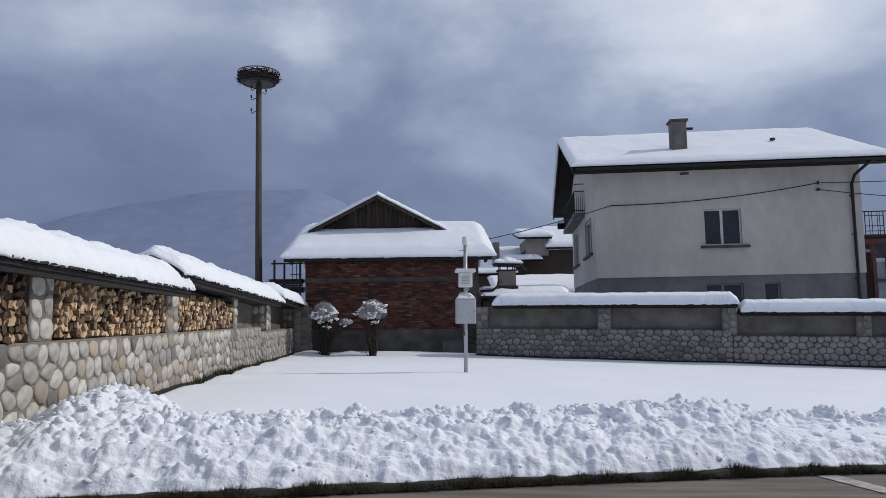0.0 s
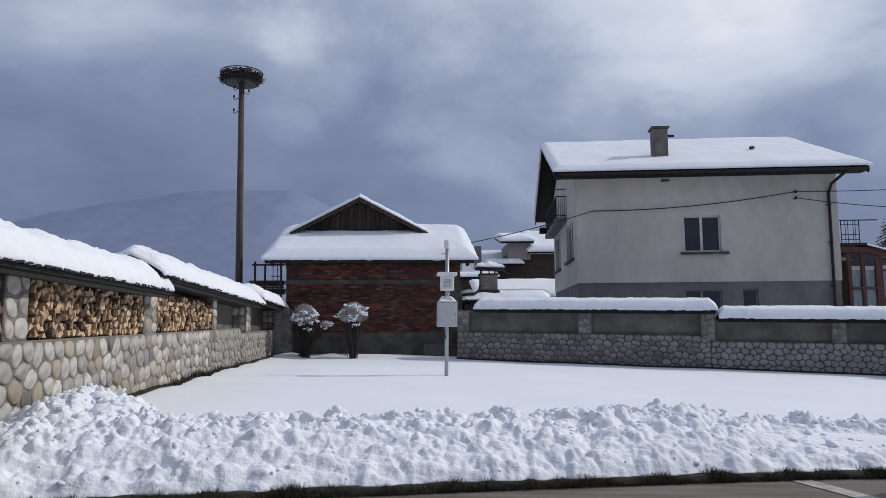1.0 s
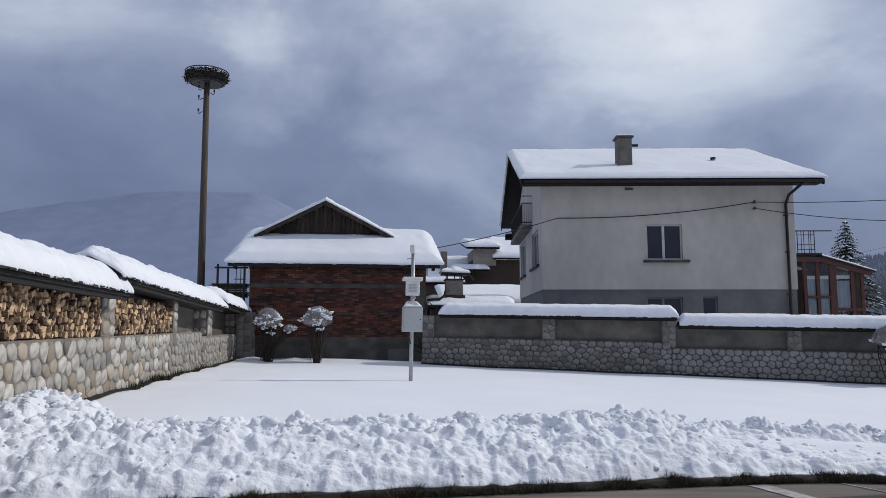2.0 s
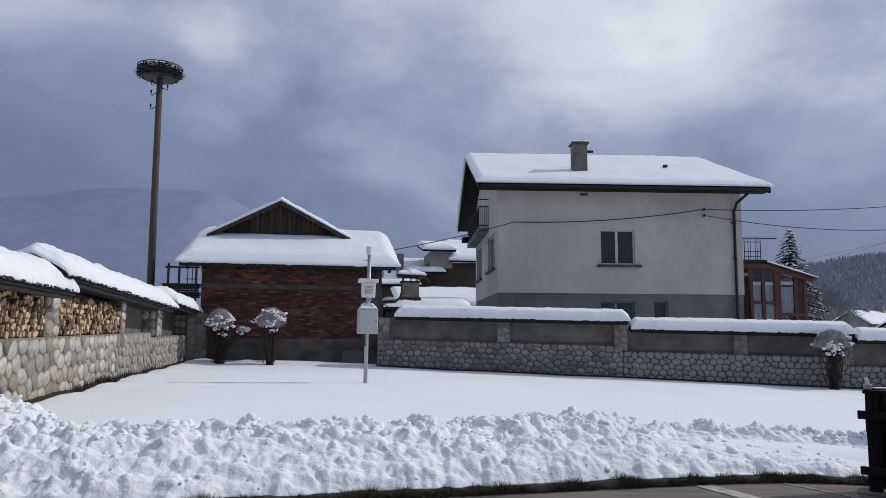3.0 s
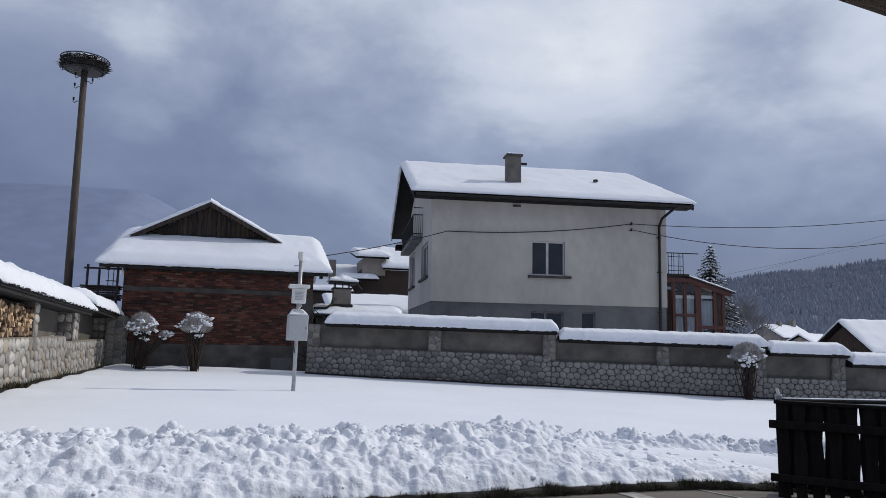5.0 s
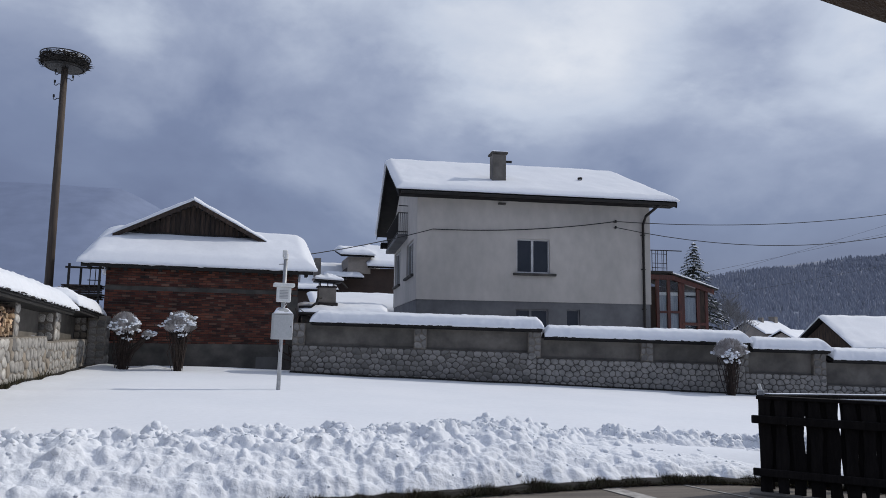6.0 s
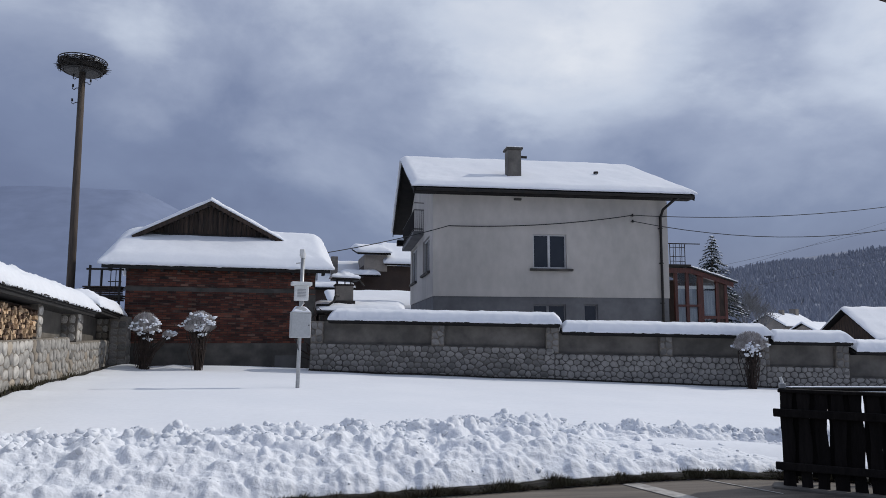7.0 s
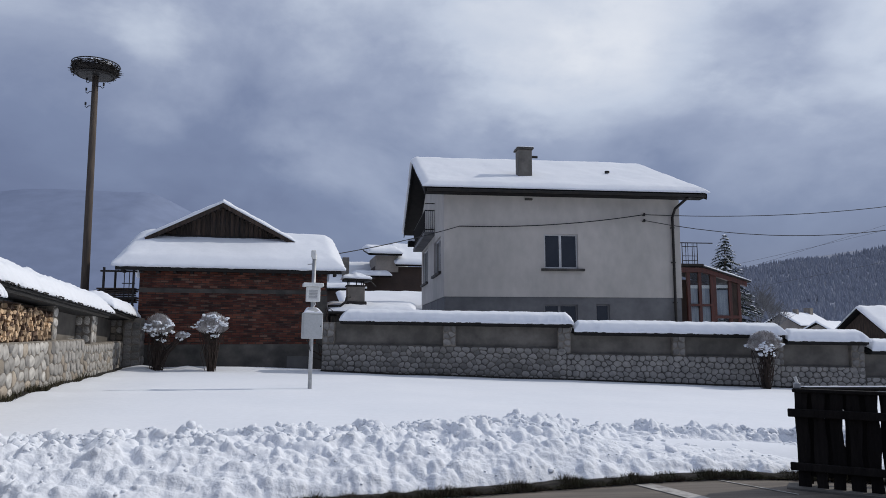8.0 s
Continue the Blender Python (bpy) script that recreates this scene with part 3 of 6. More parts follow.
def make_verge():
    """Bare soil and short dead grass between paving and heap."""
    bm = bmesh.new()
    xs = [-6 + 0.12 * i for i in range(120)]
    a = [bm.verts.new((x, edge_of_paving(x) - 0.02 + 0.035 * fbm(x * 2.2, 0, 0), slope(x, 6.5) + 0.012)) for x in xs]
    b = [bm.verts.new((x, edge_of_paving(x) + 0.07, slope(x, 6.5) + 0.045 + 0.02 * fbm(x * 4, 1.0, 0))) for x in xs]
    c = [bm.verts.new((x, edge_of_paving(x) + 0.7, slope(x, 6.5) + 0.02)) for x in xs]
    for i in range(len(xs) - 1):
        bm.faces.new((a[i], a[i + 1], b[i + 1], b[i]))
        bm.faces.new((b[i], b[i + 1], c[i + 1], c[i]))
    tagged(part("verge", bm, SOIL), "strip of bare dark soil beside the paving", "soil", kind="structure")
    rnd = random.Random(5)
    verts, faces = [], []
    for _ in range(34000):
        x = rnd.uniform(-5.5, 8)
        y = edge_of_paving(x) + rnd.uniform(-0.07, 0.32) * (0.5 + rnd.random() * 0.5)
        h, w, t = rnd.uniform(0.018, 0.06) * (0.9 + 1.3 * max(-0.5, fbm(x * 3.0, 7.0, 0.0, 3))) + 0.008, rnd.uniform(0.003, 0.007), rnd.uniform(0, math.pi)
        lx, ly = rnd.uniform(-0.06, 0.06), rnd.uniform(-0.06, 0.03)
        k = len(verts)
        z = slope(x, y)
        verts += [(x - w * math.cos(t), y - w * math.sin(t), z + 0.01), (x + w * math.cos(t), y + w * math.sin(t), z + 0.01), (x + lx, y + ly, z + 0.015 + h)]
        faces.append((k, k + 1, k + 2))
    me = bpy.data.meshes.new("grass")
    me.from_pydata(verts, [], faces)
    me.materials.append(GRASS)
    tagged(new("grass", me), "short brown-green winter grass along the verge", "grass", kind="stuff")


make_verge()


# ---- stone walls round the lawn ----
def stone_meshes(mat, n, seed, flat=0.22, power=2.8, size=1.0):
    """Rounded field stones, one unit wide and high, that face -y."""
    rnd, got = random.Random(seed), []
    for _ in range(n):
        bm = bmesh.new()
        k, ph = 9, rnd.uniform(0, 6)
        rad = [rnd.uniform(0.80, 1.10) for _ in range(k)]
        def ring(y, s):
            out = []
            for i in range(k):
                a = ph + 2 * math.pi * i / k
                c, d = math.cos(a), math.sin(a)
                e = size * (abs(c) ** power + abs(d) ** power) ** (-1 / power)
                out.append(bm.verts.new((0.5 * s * e * c * rad[i], y, 0.5 * s * e * d * rad[i])))
            return out
        r0, r1, r2 = ring(0.5, 1.0), ring(-0.08, 0.98), ring(-0.08 - flat * 0.62, 0.74)
        tip = bm.verts.new((rnd.uniform(-0.08, 0.08), -0.08 - flat, rnd.uniform(-0.08, 0.08)))
        for i in range(k):
            j = (i + 1) % k
            bm.faces.new((r0[i], r0[j], r1[j], r1[i]))
            bm.faces.new((r1[i], r1[j], r2[j], r2[i]))
            bm.faces.new((r2[i], r2[j], tip))
        bmesh.ops.recalc_face_normals(bm, faces=bm.faces)
        me = bpy.data.meshes.new("stone")
        bm.to_mesh(me)
        bm.free()
        me.polygons.foreach_set("use_smooth", [True] * len(me.polygons))
        me.materials.append(mat)
        got.append(me)
    return got


STONES = stone_meshes(STONE, 8, 11) + stone_meshes(STONE_WARM, 2, 12) + stone_meshes(STONE_GREY, 1, 13)
GREY_STONES = stone_meshes(STONE_GREY, 9, 14, 0.18, 4.2, 1.05)


def clip_cell(poly, px, pz, nx, nz):
    """The part of a convex outline on the side of the line through (px, pz) that the normal leaves."""
    out = []
    for (ax, az), (bx, bz) in zip(poly, poly[1:] + poly[:1]):
        da, db = (ax - px) * nx + (az - pz) * nz, (bx - px) * nx + (bz - pz) * nz
        if da <= 0:
            out.append((ax, az))
        if (da < 0 < db) or (db < 0 < da):
            k = da / (da - db)
            out.append((ax + (bx - ax) * k, az + (bz - az) * k))
    return out


def pack_cells(s0, s1, z0, z1, w, h, rnd):
    """Irregular cells, about w x h, that fill a stretch of wall."""
    rows = max(1, round((z1 - z0) / h))
    cols = max(1, round((s1 - s0) / w))
    k = h / w
    seeds = []
    for r in range(rows):
        for c in range(cols):
            seeds.append(((s0 + (s1 - s0) * (c + 0.5 + (0.25 if r % 2 else -0.25) * (cols > 2) + rnd.uniform(-0.46, 0.46)) / cols) * k, z0 + (z1 - z0) * (r + 0.5 + rnd.uniform(-0.40, 0.40)) / rows))
    for turn in range(2):
        cells = []
        for i, (x, z) in enumerate(seeds):
            poly = [(s0 * k, z0), (s1 * k, z0), (s1 * k, z1), (s0 * k, z1)]
            for j, (qx, qz) in enumerate(seeds):
                if j != i and abs(qx - x) < 2.6 * h and abs(qz - z) < 2.6 * h:
                    poly = clip_cell(poly, (x + qx) / 2, (z + qz) / 2, qx - x, qz - z)
                    if len(poly) < 3:
                        break
            cells.append(poly)
        if turn == 0:
            seeds = [((x + sum(p[0] for p in c) / len(c)) / 2, (z + sum(p[1] for p in c) / len(c)) / 2) if len(c) > 2 else (x, z) for (x, z), c in zip(seeds, cells)]
    return [[(p[0] / k, p[1]) for p in c] for c in cells if len(c) > 2]


def cell_stone(cell, joint, depth, mat, rnd):
    """One field stone that fills a cell but for its joint: rounded outline, domed face towards -y. Gives its mesh and its middle."""
    cx, cz = sum(p[0] for p in cell) / len(cell), sum(p[1] for p in cell) / len(cell)
    out = [(x - cx, z - cz) for x, z in cell]
    out = [q for (ax, az), (bx, bz) in zip(out, out[1:] + out[:1]) for q in ((ax * 0.75 + bx * 0.25, az * 0.75 + bz * 0.25), (ax * 0.25 + bx * 0.75, az * 0.25 + bz * 0.75))]
    n = 12
    while len(out) < n:                              # halve the longest edge
        i = max(range(len(out)), key=lambda j: math.dist(out[j], out[(j + 1) % len(out)]))
        a, b = out[i], out[(i + 1) % len(out)]
        out.insert(i + 1, ((a[0] + b[0]) / 2, (a[1] + b[1]) / 2))
    while len(out) > n:                              # drop the shortest edge
        i = min(range(len(out)), key=lambda j: math.dist(out[j], out[(j + 1) % len(out)]))
        out.pop(i)
    half = max(0.03, sum(math.hypot(*p) for p in out) / n)
    shrink = max(0.4, 1 - joint / half)
    tilt_x, tilt_z = rnd.uniform(-0.05, 0.05), rnd.uniform(-0.05, 0.05)
    verts = []
    for y, s in ((0.06, 1.0), (-0.25 * depth, 1.0), (-0.72 * depth, 0.88), (-0.97 * depth, 0.55)):
        verts += [(x * shrink * s * rnd.uniform(0.97, 1.03), y + (x * tilt_x + z * tilt_z) * (y < 0), z * shrink * s * rnd.uniform(0.97, 1.03)) for x, z in out]
    verts.append((0, -depth, 0))
    faces = [(r * n + i, r * n + (i + 1) % n, (r + 1) * n + (i + 1) % n, (r + 1) * n + i) for r in range(3) for i in range(n)]
    faces += [(3 * n + i, 3 * n + (i + 1) % n, 4 * n) for i in range(n)]
    me = bpy.data.meshes.new("stone")
    me.from_pydata(verts, [], faces)
    me.polygons.foreach_set("use_smooth", [True] * len(faces))
    me.materials.append(mat)
    return me, cx, cz


def lay_stones(parent, meshes, s0, s1, z0, top, w, h, rnd, y=0.05, depth=0.022, joint=0.014, rest=None, part_from=-1e9, part_to=1e9):
    """Field stones fitted to one another over a stretch; those outside part_from..part_to are gathered in rest."""
    mats = [me.materials[0] for me in meshes]
    for cell in pack_cells(s0, s1, z0, top((s0 + s1) / 2) - 0.012, w, h, rnd):
        me, cx, cz = cell_stone(cell, joint * rnd.uniform(0.7, 1.5), depth * rnd.uniform(0.6, 1.3), rnd.choice(mats), rnd)
        m = Matrix.Translation((cx, y, cz))
        if rest is None or part_from < cx < part_to:
            ob = new("stone", me)
            ob.parent = parent
            ob.matrix_basis = m
        else:
            rest.append((me, m))


def gather(name, pieces, parent, label):
    """Joins far pieces into one part."""
    verts, faces, mats, idx = [], [], [], []
    for me, m in pieces:
        k = len(verts)
        if me.materials[0] not in mats:
            mats.append(me.materials[0])
        verts += [tuple(m @ v.co) for v in me.vertices]
        for p in me.polygons:
            faces.append([k + i for i in p.vertices])
            idx.append(mats.index(me.materials[0]))
    me = bpy.data.meshes.new(name)
    me.from_pydata(verts, [], faces)
    for mt in mats:
        me.materials.append(mt)
    me.polygons.foreach_set("material_index", idx)
    me.polygons.foreach_set("use_smooth", [True] * len(faces))
    ob = new(name, me)
    ob.parent = parent
    return tagged(ob, label, kind="stuff")


TILE_BM = boxed((-0.085, -0.02, -0.015), (0.085, 0.2, 0.015), 0.008)
bmesh.ops.recalc_face_normals(TILE_BM, faces=TILE_BM.faces)
TILE_ME = bpy.data.meshes.new("roof_tile")
TILE_BM.to_mesh(TILE_ME)
TILE_BM.free()
TILE_ME.materials.append(TILE)


def wall_roof(m, s0, s1, e0, e1, label, fascia=0.07, rise=0.20, front=-0.26, back=0.72, deep=0.20, seed=0.0, ragged=0.045):
    """A little ridge roof along a garden wall, with its snow."""
    rf = thing("wall_roof", m, label, "wall roof")
    mid = (front + back) / 2
    ez = lambda s: e0 + (e1 - e0) * (s - s0) / (s1 - s0)
    for y0, y1 in ((front, mid), (back, mid)):
        part("roof_slope", slab([(s0, y0, e0), (s1, y0, e1), (s1, y1, e1 + rise), (s0, y1, e0 + rise)], 0.05), DARK_WOOD, rf)
    part("fascia", slab([(s0, front + 0.03, e0 - 0.045), (s1, front + 0.03, e1 - 0.045), (s1, front + 0.06, e1 - 0.045), (s0, front + 0.06, e0 - 0.045)], fascia), DARK_WOOD, rf)
    part("ceiling_board", slab([(s0 + 0.03, front + 0.07, e0 - 0.055), (s1 - 0.03, front + 0.07, e1 - 0.055), (s1 - 0.03, back - 0.1, e1 - 0.055), (s0 + 0.03, back - 0.1, e0 - 0.055)], 0.03), DARK_WOOD, rf)
    for s in (s0 + 0.004, s1 - 0.024):
        b = prism([(front + 0.04, ez(s) - 0.04), (mid, ez(s) + rise - 0.05), (back - 0.04, ez(s) - 0.04)], 0, 0.02)
        bmesh.ops.transform(b, matrix=Matrix(((0, 1, 0, s), (1, 0, 0, 0), (0, 0, 1, 0), (0, 0, 0, 1))), verts=b.verts)
        part("gable_board", b, DARK_WOOD, rf)
    rnd = random.Random(int(seed * 10) + 3)
    n = int((s1 - s0) / 0.19)
    for i in range(n):
        s = s0 + (i + 0.5) * (s1 - s0) / n
        ob = new("roof_tile", TILE_ME)
        ob.parent = rf
        ob.matrix_basis = pose(s, front - 0.03 + rnd.uniform(-0.015, 0.015), ez(s) + 0.018 + rnd.uniform(-0.006, 0.006), 22, rnd.uniform(-4, 4), rnd.uniform(-4, 4))
    def base(u, v):
        s = s0 + 0.05 + (s1 - s0 - 0.06) * u
        y = front - 0.01 + (back - front + 0.02) * v + (0.035 if ragged > 0.03 else 0.012) * max(0.0, 1 - 8 * v) * (fbm(s * 6, seed, 0.0, 3) + (0.7 * fbm(s * 22, seed, 3.0, 2) if ragged > 0.03 else 0.0))
        return (s, y, ez(s) + 0.028 + rise * (1 - abs(2 * v - 1)) ** 0.8)
    part("snow", snow_sheet(base, deep, max(24, int((s1 - s0) * 30)), 28, seed=seed, lump=ragged, freq=3.1, over=0.07, edge=0.16), SNOW_CRUST if ragged > 0.03 else SNOW, rf, "thick rounded snow cap", smooth=True)
    return rf


WALL_L = pose(-4.3, 9.0, 0.107, 0, -0.14, 91.24)
WALL_B = pose(0.98, 21.3, 0.033, 0, 1.07, -14.0)


def make_long_wall():
    rnd = random.Random(21)
    top = lambda s: 1.20 if s < 8.4 else 1.08
    body = boxed((-7.0, 0.05, -0.3), (8.4, 0.45, 1.20), 0.01)
    put_box(body, (8.4, 0.05, -0.3), (13.2, 0.45, 1.08), 0.01)
    wall = part("wall_west", body, MORTAR)
    wall.matrix_world = WALL_L
    tagged(wall, "garden wall of pale rounded river stones in mortar", "stone wall", kind="structure")
    rest = []
    lay_stones(wall, STONES, -3.4, 8.4, 0.02, top, 0.235, 0.225, rnd, depth=0.026, joint=0.013, rest=rest, part_from=-2.6, part_to=5.6)
    lay_stones(wall, STONES, 8.4, 13.2, 0.02, top, 0.24, 0.2, rnd, joint=0.02, rest=rest, part_from=99)
    lay_stones(wall, STONES, -7.0, -3.4, 0.02, top, 0.22, 0.22, rnd, rest=rest, part_from=99)
    for s0, s1, e in ((-1.70, -1.24, 1.97), (2.12, 2.66, 1.90), (5.98, 6.26, 1.88), (9.02, 9.52, 1.80), (12.75, 13.15, 1.76), (-5.6, -5.1, 2.05)):
        pillar = part("pillar", boxed((s0, 0.05, top(s0)), (s1, 0.45, e), 0.01), MORTAR, wall)
        lay_stones(pillar, STONES, s0, s1, top(s0) + 0.01, lambda s: e - 0.01, 0.24, 0.235, rnd, joint=0.02)
        side = 0.07
        z = top(s0)
        while z < e - 0.12:                          # stones on the pillar's return face
            h = min(rnd.uniform(0.17, 0.25), e - z)
            for y0 in (0.17, 0.34):
                ob = new("stone", rnd.choice(STONES))
                ob.parent = pillar
                ob.matrix_basis = Matrix.LocRotScale((s0, y0, z + h / 2), Euler((0, 0, radians(-90))), (0.17, side, h * 0.93))
            z += h
    corner = part("corner_pillar", boxed((12.6, -0.42, -0.3), (13.28, 0.05, 1.74), 0.01), MORTAR, wall, "stone corner pillar against the barn")
    lay_stones(corner, GREY_STONES, 12.6, 13.28, 0.02, lambda s: 1.72, 0.24, 0.22, rnd, y=-0.42)
    for k in range(7):
        for y0 in (-0.3, -0.08):
            ob = new("stone", rnd.choice(GREY_STONES))
            ob.parent = corner
            ob.matrix_basis = Matrix.LocRotScale((12.6, y0, 0.25 + 0.21 * k), Euler((0, 0, radians(-90))), (0.22, 0.08, 0.2))
    for s0, s1, e in ((6.26, 9.02, 1.88), (9.52, 12.75, 1.76), (-1.24, 2.12, 1.92), (2.66, 5.98, 1.90), (-5.1, -1.70, 1.98)):
        part("panel", boxed((s0, 0.40, top((s0 + s1) / 2)), (s1, 0.448, e), 0.0), RENDER_GREY, wall, "bare grey cement panel")
    gather("stone_field", rest, wall, "pale rounded stones farther along the wall")
    wall_roof(WALL_L, -6.6, 2.36, 2.10, 1.87, "low dark board roof on the firewood wall under thick snow", rise=0.26, deep=0.22, seed=1.0)
    wall_roof(WALL_L, 1.95, 9.55, 2.12, 1.80, "dark board roof on the wall with a rounded snow cap", rise=0.28, deep=0.20, seed=2.0, front=-0.24)
    wall_roof(WALL_L, 9.62, 13.1, 1.92, 1.74, "short wall roof by the corner under deep snow", rise=0.24, deep=0.22, seed=3.0)


make_long_wall()


def log_meshes(mat, n, seed):
    rnd, got = random.Random(seed), []
    for i in range(n):
        k = rnd.choice((3, 3, 4, 4, 5))
        ph = rnd.uniform(0, 6)
        out = [(0.62 * rnd.uniform(0.7, 1.1) * math.cos(ph + 2 * math.pi * j / k), 0.62 * rnd.uniform(0.7, 1.1) * math.sin(ph + 2 * math.pi * j / k)) for j in range(k)]
        bm = prism(out, 0, 3.0)
        for v in bm.verts:
            if v.co.y < 0.1:
                v.co.y += rnd.uniform(-0.08, 0.08)
        bmesh.ops.recalc_face_normals(bm, faces=bm.faces)
        me = bpy.data.meshes.new("log")
        bm.to_mesh(me)
        bm.free()
        me.materials.append(mat)
        got.append(me)
    return got


LOGS = log_meshes(LOG_END, 12, 31) + log_meshes(LOG_DARK, 5, 32)
DARK_LOGS = log_meshes(LOG_END, 5, 33) + log_meshes(LOG_DARK, 8, 34)


def firewood(s0, s1, z0, t0, t1, label, seed, logs, step=0.097):
    st = thing("firewood_stack", WALL_L @ pose((s0 + s1) / 2, 0, z0), label, "firewood", "firewood stacks in the wall")
    half = (s1 - s0) / 2
    # added bark-brown backing: its dark colour stands in for shade in the gaps
    core = part("stack_core", slab([(-half + 0.01, 0.16, t0 - z0), (half - 0.01, 0.16, t1 - z0), (half - 0.01, 0.38, t1 - z0), (-half + 0.01, 0.38, t0 - z0)], (t0 + t1) / 2 - z0 - 0.02), LOG_DARK, st, "added dark backing for the shade between the logs")
    rnd = random.Random(seed)
    cols = int((s1 - s0 - 0.05) / step)
    for c in range(cols):
        x = -half + 0.06 + (c + 0.5) * (s1 - s0 - 0.12) / cols
        t = t0 + (t1 - t0) * (c + 0.5) / cols - z0
        z, dz = 0.055, step * 0.90
        while z < t - 0.06:
            ob = new("log", rnd.choice(logs))
            ob.parent = st
            k = step * rnd.uniform(0.82, 1.22)
            ob.matrix_basis = Matrix.LocRotScale((x + rnd.uniform(-0.028, 0.028), 0.05 + rnd.uniform(-0.02, 0.035), z + rnd.uniform(-0.015, 0.02)),
                                                 Euler((rnd.uniform(-0.1, 0.1), rnd.uniform(0, 6.28), rnd.uniform(-0.22, 0.22))), (k * 0.74, 0.1, k * 1.05))
            z += dz * rnd.uniform(0.85, 1.12)


firewood(-1.24, 2.12, 1.20, 1.97, 1.86, "split pale firewood stacked under the wall roof", 41, LOGS)
firewood(2.66, 5.98, 1.20, 1.92, 1.80, "neatly stacked split firewood between stone pillars", 42, LOGS)
firewood(-3.7, -1.70, 1.20, 2.0, 1.96, "darker weathered split firewood stacked in the wall", 43, DARK_LOGS)


def make_back_wall():
    rnd = random.Random(51)
    runs = ((0.0, 7.3, 1.10, 1.77), (7.3, 13.55, 0.95, 1.57), (13.55, 16.0, 0.72, 1.42), (16.0, 24.0, 0.44, 1.17))
    bm = bmesh.new()
    for s0, s1, st, _ in runs:
        put_box(bm, (s0, 0.05, -0.4), (s1, 0.45, st), 0.008)
    wall = part("wall_north", bm, GREY_MORTAR)
    wall.matrix_world = WALL_B
    tagged(wall, "grey field-stone garden wall stepping down the slope", "stone wall", kind="structure")
    rest = []
    for s0, s1, st, e in runs:
        lay_stones(wall, GREY_STONES, s0, s1, -0.05, lambda s: st, 0.205, 0.168, rnd, depth=0.018, joint=0.012, rest=rest, part_to=7.0)
        part("panel", boxed((s0 + 0.04, 0.22, st), (s1, 0.40, e - 0.02), 0.0), RENDER_GREY, wall, "bare cement panel with damp stains")
    gather("stone_field", rest, wall, "grey field stones at the low end of the wall")
    for s0, s1, st, e in ((0.0, 0.36, 1.10, 1.74), (3.62, 4.0, 1.10, 1.76), (7.04, 7.42, 0.95, 1.77), (10.42, 10.79, 0.95, 1.56), (13.3, 13.66, 0.72, 1.56), (15.62, 16.0, 0.44, 1.42), (19.5, 19.9, 0.44, 1.15)):
        pillar = part("pillar", boxed((s0, 0.06, st), (s1, 0.44, e), 0.01), MORTAR, wall)
        lay_stones(pillar, GREY_STONES, s0, s1, st + 0.01, lambda s: e - 0.01, 0.22, 0.215, rnd)
    for n, (s0, s1, e) in enumerate(((0.55, 7.42, 1.77), (7.50, 13.62, 1.57), (13.68, 16.02, 1.42), (16.08, 24.0, 1.18))):
        wall_roof(WALL_B, s0, s1, e, e + 0.015, "dark coping roof of the grey wall under a long snow roll", rise=0.13, front=-0.16, back=0.62, deep=0.225, seed=5.0 + n, ragged=0.018, fascia=0.02)


make_back_wall()


# ---- bare soil along the foot of the walls ----
def make_wall_foot(m, s0, s1, seed, tufts):
    """A thin melted strip of wet soil between wall and snow, with a few green tufts."""
    rnd = random.Random(seed)
    bm = bmesh.new()
    n = int((s1 - s0) / 0.15)
    rows = []
    for i in range(n + 1):
        s = s0 + (s1 - s0) * i / n
        w = 0.075 + 0.05 * fbm(s * 1.3, seed, 0.0, 3)
        pts = [m @ Vector((s, -w, 0)), m @ Vector((s, 0.06, 0))]
        rows.append([bm.verts.new((p.x, p.y, ground_height(p.x, p.y) + h)) for p, h in zip(pts, (0.008, 0.05))])
    for a, b in zip(rows, rows[1:]):
        bm.faces.new((a[0], b[0], b[1], a[1]))
    bmesh.ops.recalc_face_normals(bm, faces=bm.faces)
    tagged(part("verge", bm, SOIL), "thin strip of wet soil along the wall foot", "soil", kind="structure")
    if not tufts:
        return
    verts, faces = [], []
    for c, amount in tufts:
        for _ in range(amount):
            p = m @ Vector((c + rnd.gauss(0, 0.25), rnd.uniform(-0.09, 0.0), 0))
            z = ground_height(p.x, p.y)
            h, w, t = rnd.uniform(0.04, 0.17), rnd.uniform(0.006, 0.014), rnd.uniform(0, 3.14)
            k = len(verts)
            verts += [(p.x - w * math.cos(t), p.y - w * math.sin(t), z - 0.02), (p.x + w * math.cos(t), p.y + w * math.sin(t), z - 0.02), (p.x + rnd.uniform(-0.05, 0.06), p.y + rnd.uniform(-0.07, 0.07), z + h)]
            faces.append((k, k + 1, k + 2))
    me = bpy.data.meshes.new("grass")
    me.from_pydata(verts, [], faces)
    me.materials.append(GRASS)
    tagged(new("grass", me), "dark green tufts of weeds at the wall foot", "grass", kind="stuff")


make_wall_foot(WALL_L, -2.0, 12.5, 31, ((3.6, 120), (4.7, 160), (5.3, 160), (6.3, 60), (7.6, 60), (8.4, 80)))
make_wall_foot(WALL_B, 0.0, 24.0, 32, ())


